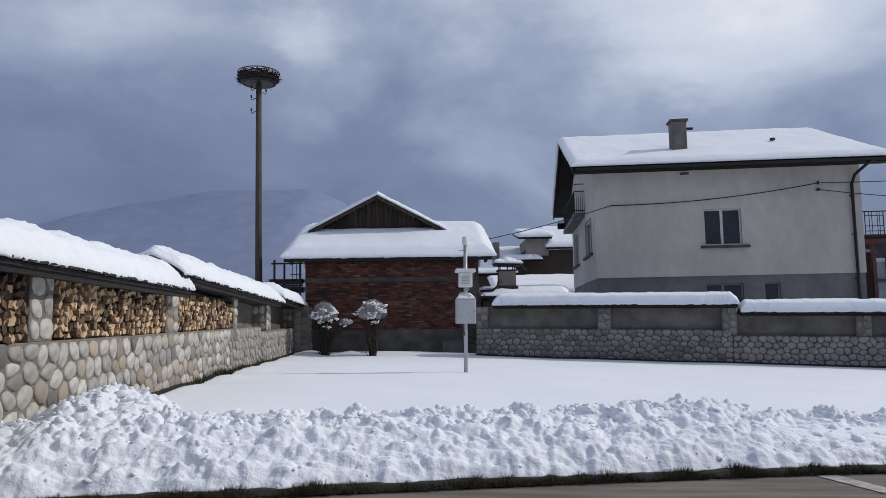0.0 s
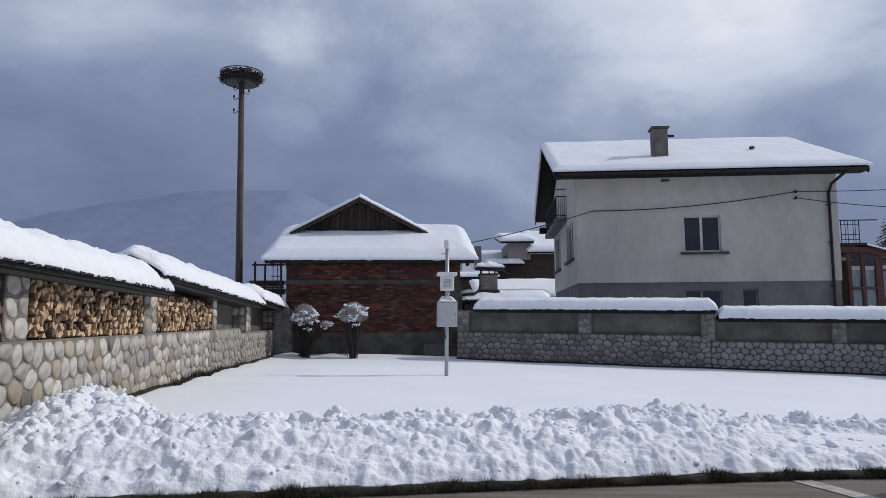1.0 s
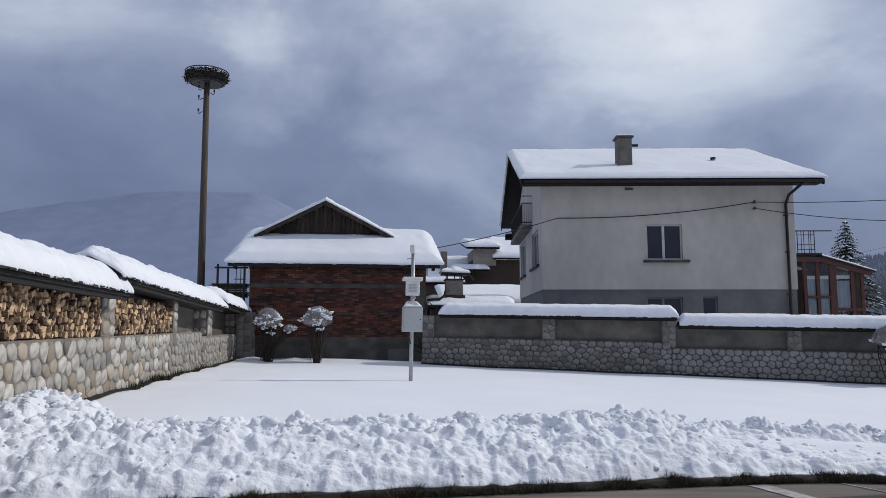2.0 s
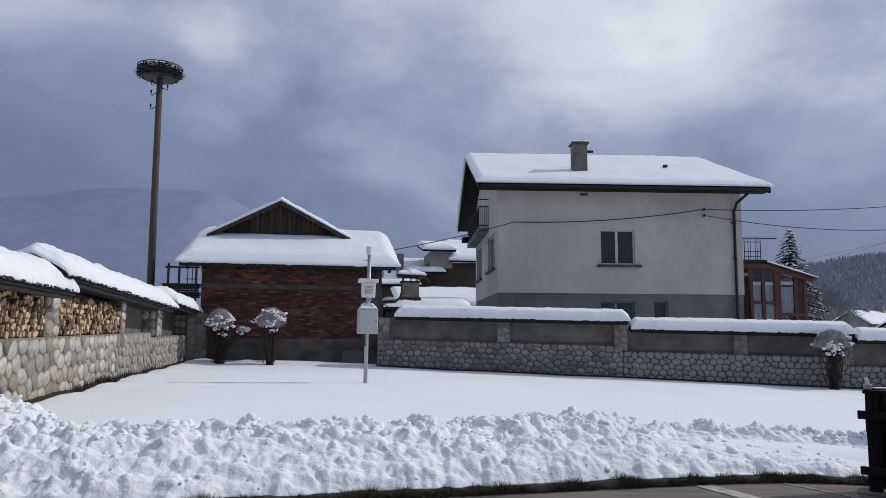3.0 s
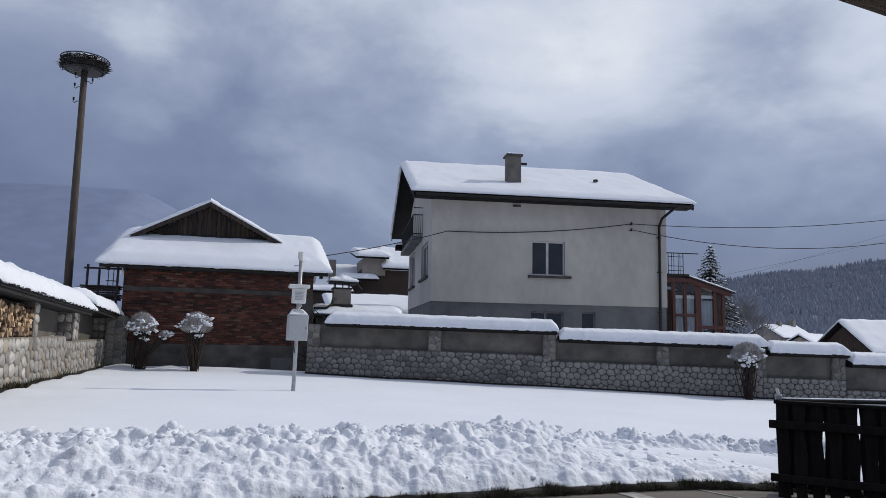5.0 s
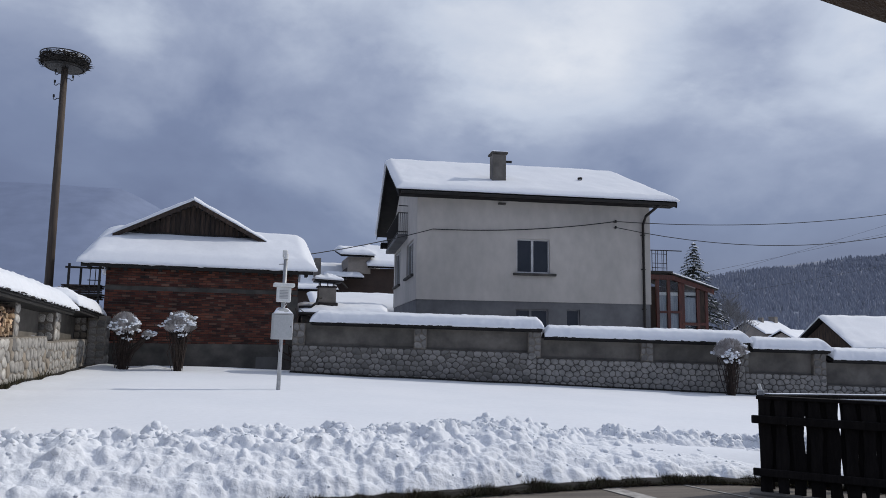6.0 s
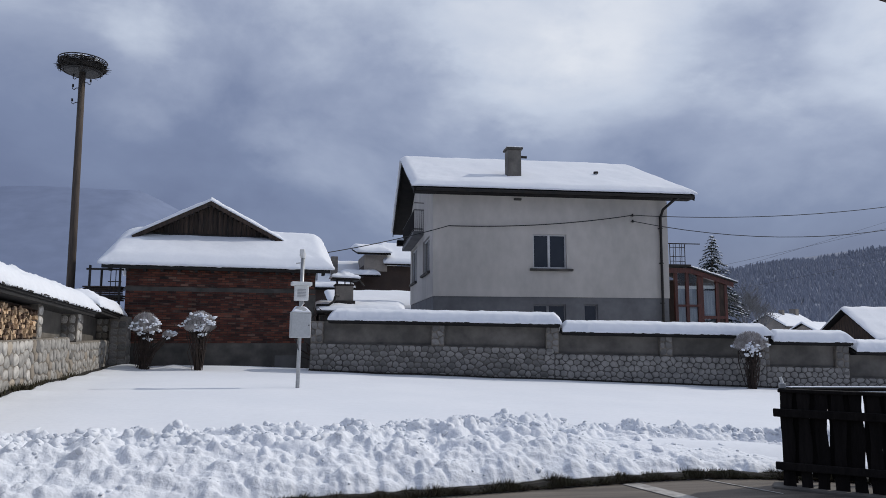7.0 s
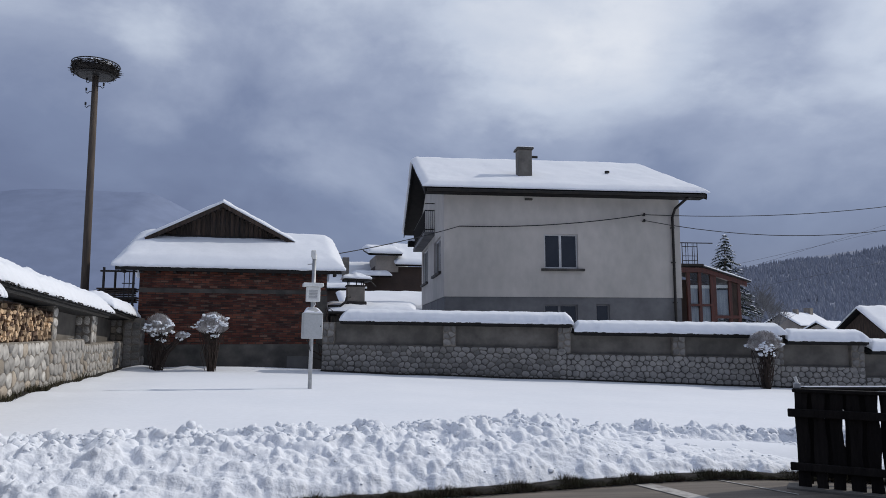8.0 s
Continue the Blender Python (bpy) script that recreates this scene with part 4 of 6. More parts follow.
# ---- the brick barn ----
def lay_bricks(parent, x0, x1, z0, z1):
    """Courses of worn bricks, some set back, chipped or lost, joined into one part."""
    rnd = random.Random(67)
    verts, faces = [], []
    row, z = 0, z0
    while z < z1 - 0.05:
        x = x0 + (0.0 if row % 2 else -0.118)
        lift = rnd.uniform(-0.004, 0.004)
        while x < x1:
            a, b = max(x0, x) + 0.004, min(x1, x + 0.236) - rnd.uniform(0.008, 0.016)
            x += 0.236
            if b - a < 0.04 or rnd.random() < 0.012:
                continue
            lo, hi = z + lift + rnd.uniform(0.0, 0.006), z + lift + 0.058 + rnd.uniform(-0.008, 0.004)
            y = rnd.uniform(-0.010, 0.010)
            k = len(verts)
            c = rnd.uniform(0.002, 0.006)
            verts += [(a, 0.04, lo), (b, 0.04, lo), (b, 0.04, hi), (a, 0.04, hi), (a, y + c, lo), (b, y + c, lo), (b, y + c, hi), (a, y + c, hi),
                      (a + c, y, lo + c), (b - c, y, lo + c), (b - c, y, hi - c), (a + c, y, hi - c)]
            for r in (0, 4):
                faces += [(k + r + i, k + r + (i + 1) % 4, k + r + 4 + (i + 1) % 4, k + r + 4 + i) for i in range(4)]
            faces.append((k + 8, k + 9, k + 10, k + 11))
        z += 0.0715
        row += 1
    me = bpy.data.meshes.new("brickwork")
    me.from_pydata(verts, [], faces)
    me.materials.append(BRICK_FACE)
    ob = new("brickwork", me)
    ob.parent = parent
    tagged(ob, "worn red-brown bricks in uneven courses", kind="stuff")


def make_barn():
    barn = thing("barn", pose(-4.387, 22.3, 0, 0, 0, 3.0), "old red brick barn with a deeply snowed roof", "barn")
    W = 5.58
    part("plinth", boxed((-0.02, -0.03, -0.3), (W + 0.02, 0.25, 1.10), 0.01), CEMENT, barn, "grey cement plinth with damp stains")
    part("front_wall", boxed((0, 0.020, 1.10), (W, 0.25, 3.36), 0.004), SHADED_BRICK_MORTAR, barn, "smeared grey-brown mortar, its colour darkened for the shade in the joints")
    lay_bricks(barn, 0.0, W, 1.105, 3.35)
    part("cement_band", boxed((-0.006, -0.012, 2.66), (W + 0.006, 0.20, 2.79), 0.004), CEMENT, barn)
    for x in (0.0, W - 0.25):
        part("side_wall", boxed((x, 0.25, -0.3), (x + 0.25, 4.2, 3.36), 0.004), BRICK, barn)
    part("corner_render", boxed((W - 0.32, -0.02, 1.10), (W + 0.012, 0.0 - 0.002, 2.62), 0.003), CEMENT, barn, "patch of grey cement at the corner")
    part("back_wall", boxed((0, 4.2, -0.3), (W, 4.4, 3.36), 0.004), BRICK, barn)
    part("vent_hole", boxed((W - 1.2, -0.045, 0.3), (W - 0.55, -0.032, 0.72), 0.004), ROOM, barn, "dark low hatch at the foot of the wall")
    x0, x1, ye, yr, ze, zr = -0.62, W + 0.42, -0.38, 2.0, 3.40, 4.60
    part("roof_slope", slab([(x0, ye, ze), (x1, ye, ze), (x1, yr, zr), (x0 + 0.30, yr, zr - 0.2)], 0.07), DARK_WOOD, barn)
    part("roof_slope", slab([(x0, 2 * yr - ye, ze), (x1, 2 * yr - ye, ze), (x1, yr, zr), (x0 + 0.30, yr, zr - 0.2)], 0.07), DARK_WOOD, barn)
    part("eave_board", boxed((x0, ye - 0.02, ze - 0.11), (x1, ye + 0.02, ze - 0.012), 0.006), DARK_WOOD, barn, "weathered eave board")
    rnd = random.Random(61)
    for i in range(14):
        x = x0 + 0.2 + i * (x1 - x0 - 0.4) / 13
        part("rafter_end", boxed((x - 0.04, ye + 0.03, ze - 0.17), (x + 0.04, 0.0, ze - 0.075), 0.005), DARK_WOOD, barn)
    def base(u, v):
        y = ye - 0.05 + (2 * yr - 2 * ye + 0.1) * v
        k = 1 - abs(2 * v - 1)
        x = x0 - 0.03 + (x1 - x0 + 0.06) * u + 0.06 * k * (1 - u) - 0.14 * k * u
        return (x, y, ze + 0.01 + (zr - ze) * k - 0.34 * k * max(0.0, 1 - u * 8.0) ** 2)
    part("snow", snow_sheet(base, 0.27, 90, 60, seed=8.0, lump=0.028, freq=0.8, over=0.10, edge=0.32), SNOW, barn, "smooth thick snow on the roof", smooth=True)
    # ragged snow that hangs over the eave board
    lip = bmesh.new()
    x = x0
    while x < x1 - 0.1:
        w, h = rnd.uniform(0.10, 0.5), rnd.uniform(0.012, 0.04)
        if fbm(x * 1.3, 4.0, 2.0, 2) > -0.12:
            k = bmesh.ops.create_icosphere(lip, subdivisions=2, radius=0.5, matrix=Matrix.Translation((x + w / 2, ye - 0.04, ze + 0.015)) @ Matrix.Diagonal((w * 1.15, 0.10, 2 * h, 1)))
            for v in k["verts"]:
                v.co.z += 0.02 * fbm(v.co.x * 9, 1.0, 5.0, 2)
        x += w
    tagged(part("snow_lip", lip, SNOW, barn, "ragged snow hanging over the eave board", smooth=True), kind="stuff")
    # the boarded gablet that rises out of the roof
    cx, gy, bz, pz, hw = 2.27, 1.42, 4.55, 5.66, 1.98
    part("gable_backing", prism([(cx - hw, bz - 0.1), (cx + hw, bz - 0.1), (cx + hw * 0.96, bz), (cx, pz - 0.12), (cx - hw * 0.96, bz)], gy + 0.06, gy + 0.12), ROOM, barn)
    n = 25
    for i in range(n):
        x = cx - hw * 0.92 + i * (hw * 1.84) / (n - 1)
        t = bz + (pz - 0.1 - bz) * (1 - abs(x - cx) / hw)
        if t - bz > 0.08:
            part("gable_board", boxed((x - 0.066, gy + rnd.uniform(0.0, 0.02), bz - 0.12 + rnd.uniform(0, 0.05)), (x + 0.066, gy + 0.05, t), 0.004), OLD_WOOD, barn)
    for k in (-1, 1):
        c = [(cx, gy - 0.32, pz), (cx + k * (hw + 0.34), gy - 0.32, bz - 0.10), (cx + k * (hw + 0.34), gy + 3.0, bz - 0.10), (cx, gy + 3.0, pz)]
        part("gablet_roof", slab(c, 0.07), OLD_WOOD, barn)
        part("barge_board", slab([(cx, gy - 0.35, pz + 0.01), (cx + k * (hw + 0.34), gy - 0.35, bz - 0.09), (cx + k * (hw + 0.34), gy - 0.322, bz - 0.09), (cx, gy - 0.322, pz + 0.01)], 0.14), OLD_WOOD, barn)
        up = [(p[0], p[1], p[2] + 0.012) for p in c]
        part("gablet_snow", snow_sheet(patch(up[0], up[1], up[2], up[3]), 0.15, 40, 24, seed=9.0 + k, lump=0.03, over=0.05, round_u=(0, 1), round_v=(1, 0), edge=0.18), SNOW, barn, smooth=True)
    # a beam across the foot of the boards
    part("sill_beam", boxed((cx - hw, gy - 0.05, bz - 0.02), (cx + hw, gy - 0.002, bz + 0.07), 0.006), DARK_WOOD, barn)


make_barn()


def make_rack():
    """The open iron lean-to beside the barn, with boards on it."""
    rk = thing("iron_rack", pose(-5.13, 22.1, 0.157), "rusty black iron lean-to frame with boards beside the barn", "rack")
    for x, y in ((-0.2, 0.0), (0.62, 0.0), (-0.2, 1.4), (0.62, 1.4)):
        part("post", boxed((x - 0.03, y - 0.03, -0.2), (x + 0.03, y + 0.03, 3.22), 0.006), IRON, rk)
    for z in (3.08, 2.3):
        part("rail", boxed((-0.3, -0.025, z), (0.72, 0.025, z + 0.055), 0.006), IRON, rk)
    for x in (0.1, 0.36, 0.5):
        part("bar", rod((x, 0.03, 1.7), (x, 0.03, 3.1), 0.012), IRON, rk)
    for z in (1.9, 2.1, 2.5, 2.75):
        part("crossbar", rod((0.3, 0.02, z), (0.66, 0.02, z), 0.014), IRON, rk)
    rnd = random.Random(71)
    for i in range(7):
        part("board", boxed((-0.55 + rnd.uniform(0, 0.2), 0.25 + 0.02 * i, 2.2 + 0.065 * i), (0.6, 0.5 + rnd.uniform(0, 0.5), 2.245 + 0.065 * i), 0.004), OLD_WOOD, rk)


make_rack()


# ---- the plastered house ----
def holed_wall(w0, w1, z0, z1, holes, y0, y1, flip=False):
    """A wall in x, z with openings, put together from blocks. flip: runs along y instead of x."""
    xs = sorted({w0, w1, *[h[0] for h in holes], *[h[1] for h in holes]})
    zs = sorted({z0, z1, *[h[2] for h in holes], *[h[3] for h in holes]})
    bm = bmesh.new()
    for a, b in zip(xs, xs[1:]):
        for c, d in zip(zs, zs[1:]):
            if any(h[0] <= a and b <= h[1] and h[2] <= c and d <= h[3] for h in holes):
                continue
            lo, hi = ((y0, a, c), (y1, b, d)) if flip else ((a, y0, c), (b, y1, d))
            put_box(bm, lo, hi)
    bmesh.ops.remove_doubles(bm, verts=bm.verts, dist=0.0005)
    seen = {}
    for f in bm.faces:
        seen.setdefault(tuple(sorted(v.index for v in f.verts)), []).append(f)
    bmesh.ops.delete(bm, geom=[f for fs in seen.values() if len(fs) > 1 for f in fs], context="FACES_ONLY")
    return bm


def add_window(parent, m, w, h, split, sill=True, trim=None, name="window", frame=None):
    """A two-leaf window in an opening w x h: local x across, -y outwards, origin at the opening's lower left."""
    win = new(name)
    win.parent, win.matrix_basis = parent, m
    fr = boxed((0, 0.08, 0), (0.06, 0.14, h), 0.005)
    put_box(fr, (w - 0.06, 0.08, 0), (w, 0.14, h), 0.005)
    put_box(fr, (0.06, 0.08, 0), (w - 0.06, 0.14, 0.06), 0.005)
    put_box(fr, (0.06, 0.08, h - 0.06), (w - 0.06, 0.14, h), 0.005)
    if split:
        put_box(fr, (split - 0.05, 0.075, 0.06), (split + 0.05, 0.14, h - 0.06), 0.006)
    part("frame", fr, frame or WHITE_FRAME, win, "" if frame else "white window frame")
    for a, b in (((0.06, split - 0.05), (split + 0.05, w - 0.06)) if split else ((0.06, w - 0.06),)):
        part("pane", boxed((a, 0.105, 0.06), (b, 0.115, h - 0.06)), DARK_GLASS, win, "dark reflecting pane")
    if sill:
        part("sill", boxed((-0.14, -0.12, -0.10), (w + 0.24, 0.08, -0.005), 0.012), CEMENT, win, "grey cement sill")
    if trim:
        t = boxed((w, -0.02, -0.0), (w + trim, 0.02, h), 0.004)
        put_box(t, (-0.05, -0.02, h), (w + trim, 0.02, h + 0.06), 0.004)
        part("trim", t, GREY_FRAME, win)
    return win


HOUSE = pose(5.79, 26.0, 0, 0, 0, -5.7)


def make_house():
    hs = thing("house", HOUSE, "two-storey pale plastered house with a snowed gable roof", "house")
    W, D, F, E = 9.57, 9.75, 2.82, 6.84
    wins = [(3.96, 5.32, 3.94, 5.30)]
    low = [(3.93, 5.27, 1.55, 2.53), (6.0, 6.57, 1.60, 2.55)]
    part("front_wall", holed_wall(0, W, F, E, wins, 0.0, 0.3), PLASTER, hs)
    part("front_plinth", holed_wall(0.03, W - 0.03, -0.4, F, low, 0.035, 0.3), PLINTH, hs, "dark grey rendered ground floor")
    side = [(1.15, 3.65, 3.88, 5.32), (6.5, 9.1, 3.84, 5.5)]
    part("side_wall", holed_wall(0.3, D, F, E, side, 0.0, 0.3, flip=True), PLASTER, hs)
    part("side_plinth", boxed((0.03, 0.3, -0.4), (0.3, D, F)), PLINTH, hs)
    part("side_wall", boxed((W - 0.3, 0.3, F), (W, D, E)), PLASTER, hs)
    part("side_plinth", boxed((W - 0.3, 0.3, -0.4), (W - 0.03, D, F)), PLINTH, hs)
    part("back_wall", boxed((0.3, D - 0.3, -0.4), (W - 0.3, D, E)), PLASTER, hs)
    for z in (F - 0.1, 5.85):
        part("floor_slab", boxed((0.31, 0.31, z - 0.1), (W - 0.31, D - 0.31, z + 0.1)), ROOM, hs)
    for x in (0.0, W - 0.3):
        b = prism([(0.0, E), (D, E), (D, E + 0.62), (5.8, E + 2.25)], x, x + 0.3)
        bmesh.ops.transform(b, matrix=Matrix(((0, 1, 0, 0), (1, 0, 0, 0), (0, 0, 1, 0), (0, 0, 0, 1))), verts=b.verts)
        part("gable_wall", b, PLASTER, hs)
    add_window(hs, pose(3.96, 0, 3.94), 1.36, 1.36, 0.66)
    add_window(hs, pose(3.93, 0.035, 1.55), 1.34, 0.98, 0.62, sill=False, frame=GREY_TRIM)
    add_window(hs, pose(6.0, 0.035, 1.60), 0.57, 0.95, 0, sill=False, frame=GREY_TRIM)
    add_window(hs, pose(0.0, 3.65, 3.88, 0, 0, -90), 2.5, 1.44, 1.25)
    add_window(hs, pose(0.0, 9.1, 3.84, 0, 0, -90), 2.6, 1.66, 1.3)
    # roof: two slopes on dark boards
    u0, u1, v0, vr, z0, zr = -0.81, 10.47, -0.60, 5.8, 6.93, 9.50
    v9 = 2 * vr - v0
    part("roof_slope", slab([(u0, v0, z0), (u1, v0, z0), (u1, vr, zr), (u0, vr, zr)], 0.10), EAVE, hs, "dark boarded roof slope")
    part("roof_slope", slab([(u0, v9, z0), (u1, v9, z0), (u1, vr, zr), (u0, vr, zr)], 0.10), EAVE, hs)
    part("fascia", boxed((u0, v0 - 0.03, z0 - 0.17), (u1, v0 + 0.02, z0 - 0.01), 0.006), EAVE, hs)
    part("soffit", boxed((u0 + 0.02, v0 + 0.03, z0 - 0.15), (u1 - 0.02, -0.004, z0 - 0.115), 0.0), EAVE, hs, "dark boarded soffit")
    part("gutter", rod((u0 + 0.1, v0 - 0.09, z0 - 0.10), (u1 - 0.1, v0 - 0.09, z0 - 0.10), 0.06, n=10), IRON, hs, "black gutter")
    for u in (u0, u1 - 0.04):
        for a, b in ((v0, vr), (v9, vr)):
            part("barge_board", slab([(u, a, z0 + 0.01), (u + 0.04, a, z0 + 0.01), (u + 0.04, b, zr + 0.01), (u, b, zr + 0.01)], 0.24), EAVE, hs)
    def base(u, v):
        k = 1 - abs(2 * v - 1)
        return (u0 - 0.02 + (u1 - u0 + 0.04) * u, v0 - 0.05 + (v9 - v0 + 0.1) * v, z0 + 0.02 + (zr - z0) * k)
    part("snow", snow_sheet(base, 0.21, 110, 70, seed=12.0, lump=0.035, freq=0.8, over=0.09, edge=0.28), SNOW, hs, "even blanket of snow on the roof", smooth=True)
    ch = part("chimney", boxed((3.22, 1.05, 7.4), (3.79, 1.60, 8.97), 0.015), RENDER_GREY, hs, "grey rendered chimney")
    part("chimney_cap", boxed((3.15, 0.98, 8.97), (3.86, 1.67, 9.05), 0.015), CEMENT, ch)
    part("chimney_snow", snow_sheet(patch((3.17, 1.0, 9.05), (3.84, 1.0, 9.05), (3.84, 1.65, 9.05), (3.17, 1.65, 9.05)), 0.09, 14, 14, lump=0.02, over=0.02), SNOW, ch, smooth=True)
    part("flue_stub", rod((3.79, 1.32, 8.72), (4.09, 1.32, 8.72), 0.055), IRON, ch, "short black flue pipe")
    vent = part("vent_pipe", rod((7.45, 2.3, 7.9), (7.45, 2.3, 8.36), 0.055), GALV, hs)
    part("vent_hood", rod((7.45, 2.3, 8.36), (7.45, 2.3, 8.44), 0.11), IRON, vent)
    # downpipe with its bends
    part("downpipe", put_tube(bmesh.new(), [(9.78, v0 - 0.09, 6.83), (9.58, v0 + 0.0, 6.69), (9.31, -0.2, 6.38), (9.23, -0.10, 6.05), (9.23, -0.09, 3.0), (9.23, -0.09, -0.1)], 0.055, 10), IRON, hs, "black downpipe", smooth=True)
    for z in (5.6, 4.2, 2.6):
        part("pipe_clip", boxed((9.15, -0.1, z), (9.31, 0.0, z + 0.04)), IRON, hs)
    # insulators for the wires
    for z in (6.12, 5.88):
        br = part("wire_bracket", rod((8.03, 0.0, z), (8.03, -0.16, z), 0.025), IRON, hs)
        part("insulator", rod((8.03, -0.16, z - 0.05), (8.03, -0.16, z + 0.06), 0.04), IRON, br)
    part("lamp_stub", boxed((3.2, -0.1, 6.62), (3.5, 0.0, 6.70), 0.01), CEMENT, hs)
    # side balcony
    bal = part("balcony", boxed((-0.46, 3.4, 5.62), (-0.002, 9.7, 5.80), 0.01), PLINTH, hs, "narrow balcony with an iron railing")
    for a, b in (((-0.42, 3.44), (-0.42, 9.66)), ((-0.42, 3.44), (0, 3.44)), ((-0.42, 9.66), (0, 9.66))):
        for z in (5.90, 6.74):
            part("rail", rod((*a, z), (*b, z), 0.022), IRON, bal)
        n = max(5, int((Vector(a) - Vector(b)).length / 0.14))
        for i in range(n + 1):
            p = Vector(a).lerp(Vector(b), i / n)
            part("baluster", rod((p.x, p.y, 5.80), (p.x, p.y, 6.74), 0.011, n=5), IRON, bal)
    part("rail", rod((-0.42, 3.44, 7.05), (0, 3.44, 7.05), 0.02), IRON, bal)
    part("rear_canopy", boxed((-0.75, 9.2, 5.88), (-0.001, 9.74, 6.13), 0.01), EAVE, hs)
    part("canopy_snow", snow_sheet(patch((-0.75, 9.2, 6.135), (-0.02, 9.2, 6.135), (-0.02, 9.72, 6.135), (-0.75, 9.72, 6.135)), 0.14, 14, 10, seed=2.2, lump=0.02, over=0.02, edge=0.12), SNOW, hs, smooth=True)
    return hs


make_house()


def make_winter_garden():
    wg = thing("winter_garden", pose(16.04, 26.8, -0.40, 0, 0, -5.6), "red-brown timber winter garden with glass panes beside the house", "winter garden")
    L = 2.95
    zt = lambda x: 4.60 - 0.30 * max(0, x - 1.25)
    part("floor", boxed((-0.6, 0, -0.3), (L, 2.8, 1.55), 0.01), PLINTH, wg)
    part("base_panel", boxed((-0.6, -0.02, 1.55), (L, 0.06, 2.05), 0.01), WHITE_PLASTIC, wg, "pale lower panel")
    part("side_panel", boxed((2.55, 0.0, 1.55), (2.82, 0.06, 4.0), 0.006), OLD_WOOD, wg, "dark brown boarded panel")
    for x in (0.62, 1.13, 1.66, 1.79, 2.49, 2.88):
        part("post", boxed((x - 0.07, -0.03, 1.55), (x + 0.07, 0.10, zt(x) - 0.14), 0.008), RED_WOOD, wg)
    for x in (0.62, 2.88):
        part("post", boxed((x - 0.07, 2.6, 1.55), (x + 0.07, 2.74, zt(x) - 0.14), 0.008), RED_WOOD, wg)
    part("rail", boxed((0.55, -0.045, 2.96), (1.72, 0.08, 3.05), 0.006), RED_WOOD, wg)
    part("rail", boxed((1.72, -0.045, 2.44), (2.93, 0.08, 2.57), 0.006), RED_WOOD, wg)
    part("rail", boxed((0.55, -0.045, 2.0), (2.93, 0.08, 2.08), 0.006), RED_WOOD, wg)
    part("roof_beam", slab([(0.2, -0.12, 4.60), (1.25, -0.12, 4.60), (1.25, 0.1, 4.60), (0.2, 0.1, 4.60)], 0.2), RED_WOOD, wg)
    part("roof_beam", slab([(1.25, -0.12, 4.60), (L + 0.25, -0.12, zt(L + 0.25)), (L + 0.25, 0.1, zt(L + 0.25)), (1.25, 0.1, 4.60)], 0.2), RED_WOOD, wg)
    part("roof", slab([(1.25, -0.2, 4.66), (L + 0.4, -0.2, zt(L + 0.4) + 0.06), (L + 0.4, 2.9, zt(L + 0.4) + 0.06), (1.25, 2.9, 4.66)], 0.05), TILE, wg)
    part("snow", snow_sheet(patch((1.25, -0.2, 4.665), (L + 0.4, -0.2, zt(L + 0.4) + 0.065), (L + 0.4, 2.9, zt(L + 0.4) + 0.065), (1.25, 2.9, 4.665)), 0.10, 30, 20, lump=0.02, over=0.03), SNOW, wg, smooth=True)
    for a, b, lo, hi in ((0.69, 1.06, 3.05, 4.38), (1.20, 1.59, 3.05, 4.38), (1.86, 2.42, 2.57, 3.98), (0.69, 1.59, 2.08, 2.96), (1.86, 2.42, 2.08, 2.44)):
        part("pane", boxed((a, 0.02, lo), (b, 0.03, hi)), GLASS, wg).visible_shadow = False
    for a, b, lo, hi in ((0.70, 1.05, 3.0, 3.72), (1.21, 1.58, 3.0, 3.74), (1.88, 2.42, 2.5, 3.66)):
        part("curtain", boxed((a, 0.06, lo), (b, 0.09, hi), 0.01), CURTAIN, wg, "pale curtain behind the glass")
    for a, b, z in ((0.70, 1.05, 3.78), (1.21, 1.58, 3.78), (1.86, 2.44, 3.80)):
        part("valance", boxed((a, 0.045, z - 0.06), (b, 0.056, z + 0.08), 0.003), WHITE_PLASTIC, wg, "white curtain valance")
    part("blind", boxed((0.7, 0.06, 1.9), (1.6, 0.09, 2.95), 0.01), CURTAIN, wg)
    part("back_wall", boxed((-0.6, 2.75, -0.3), (L, 2.85, 4.3)), BROWN_WALL, wg)
    # terrace with its railing above
    ter = part("terrace", boxed((0.0, -0.2, 4.665), (1.25, 2.8, 4.76), 0.01), TILE, wg, "dark terrace slab over the winter garden")
    part("handrail", boxed((0.1, -0.14, 5.64), (1.72, -0.09, 5.68), 0.004), IRON, ter)
    for z in (4.9, 5.1, 5.5):
        part("rail", rod((0.34, -0.11, z), (1.02, -0.11, z), 0.014), IRON, ter)
    for x in (0.34, 0.50, 0.60, 0.80, 0.88, 1.02):
        part("baluster", rod((x, -0.11, 4.75), (x, -0.11, 5.65), 0.018 if x in (0.34, 1.02) else 0.012), IRON, ter)


make_winter_garden()


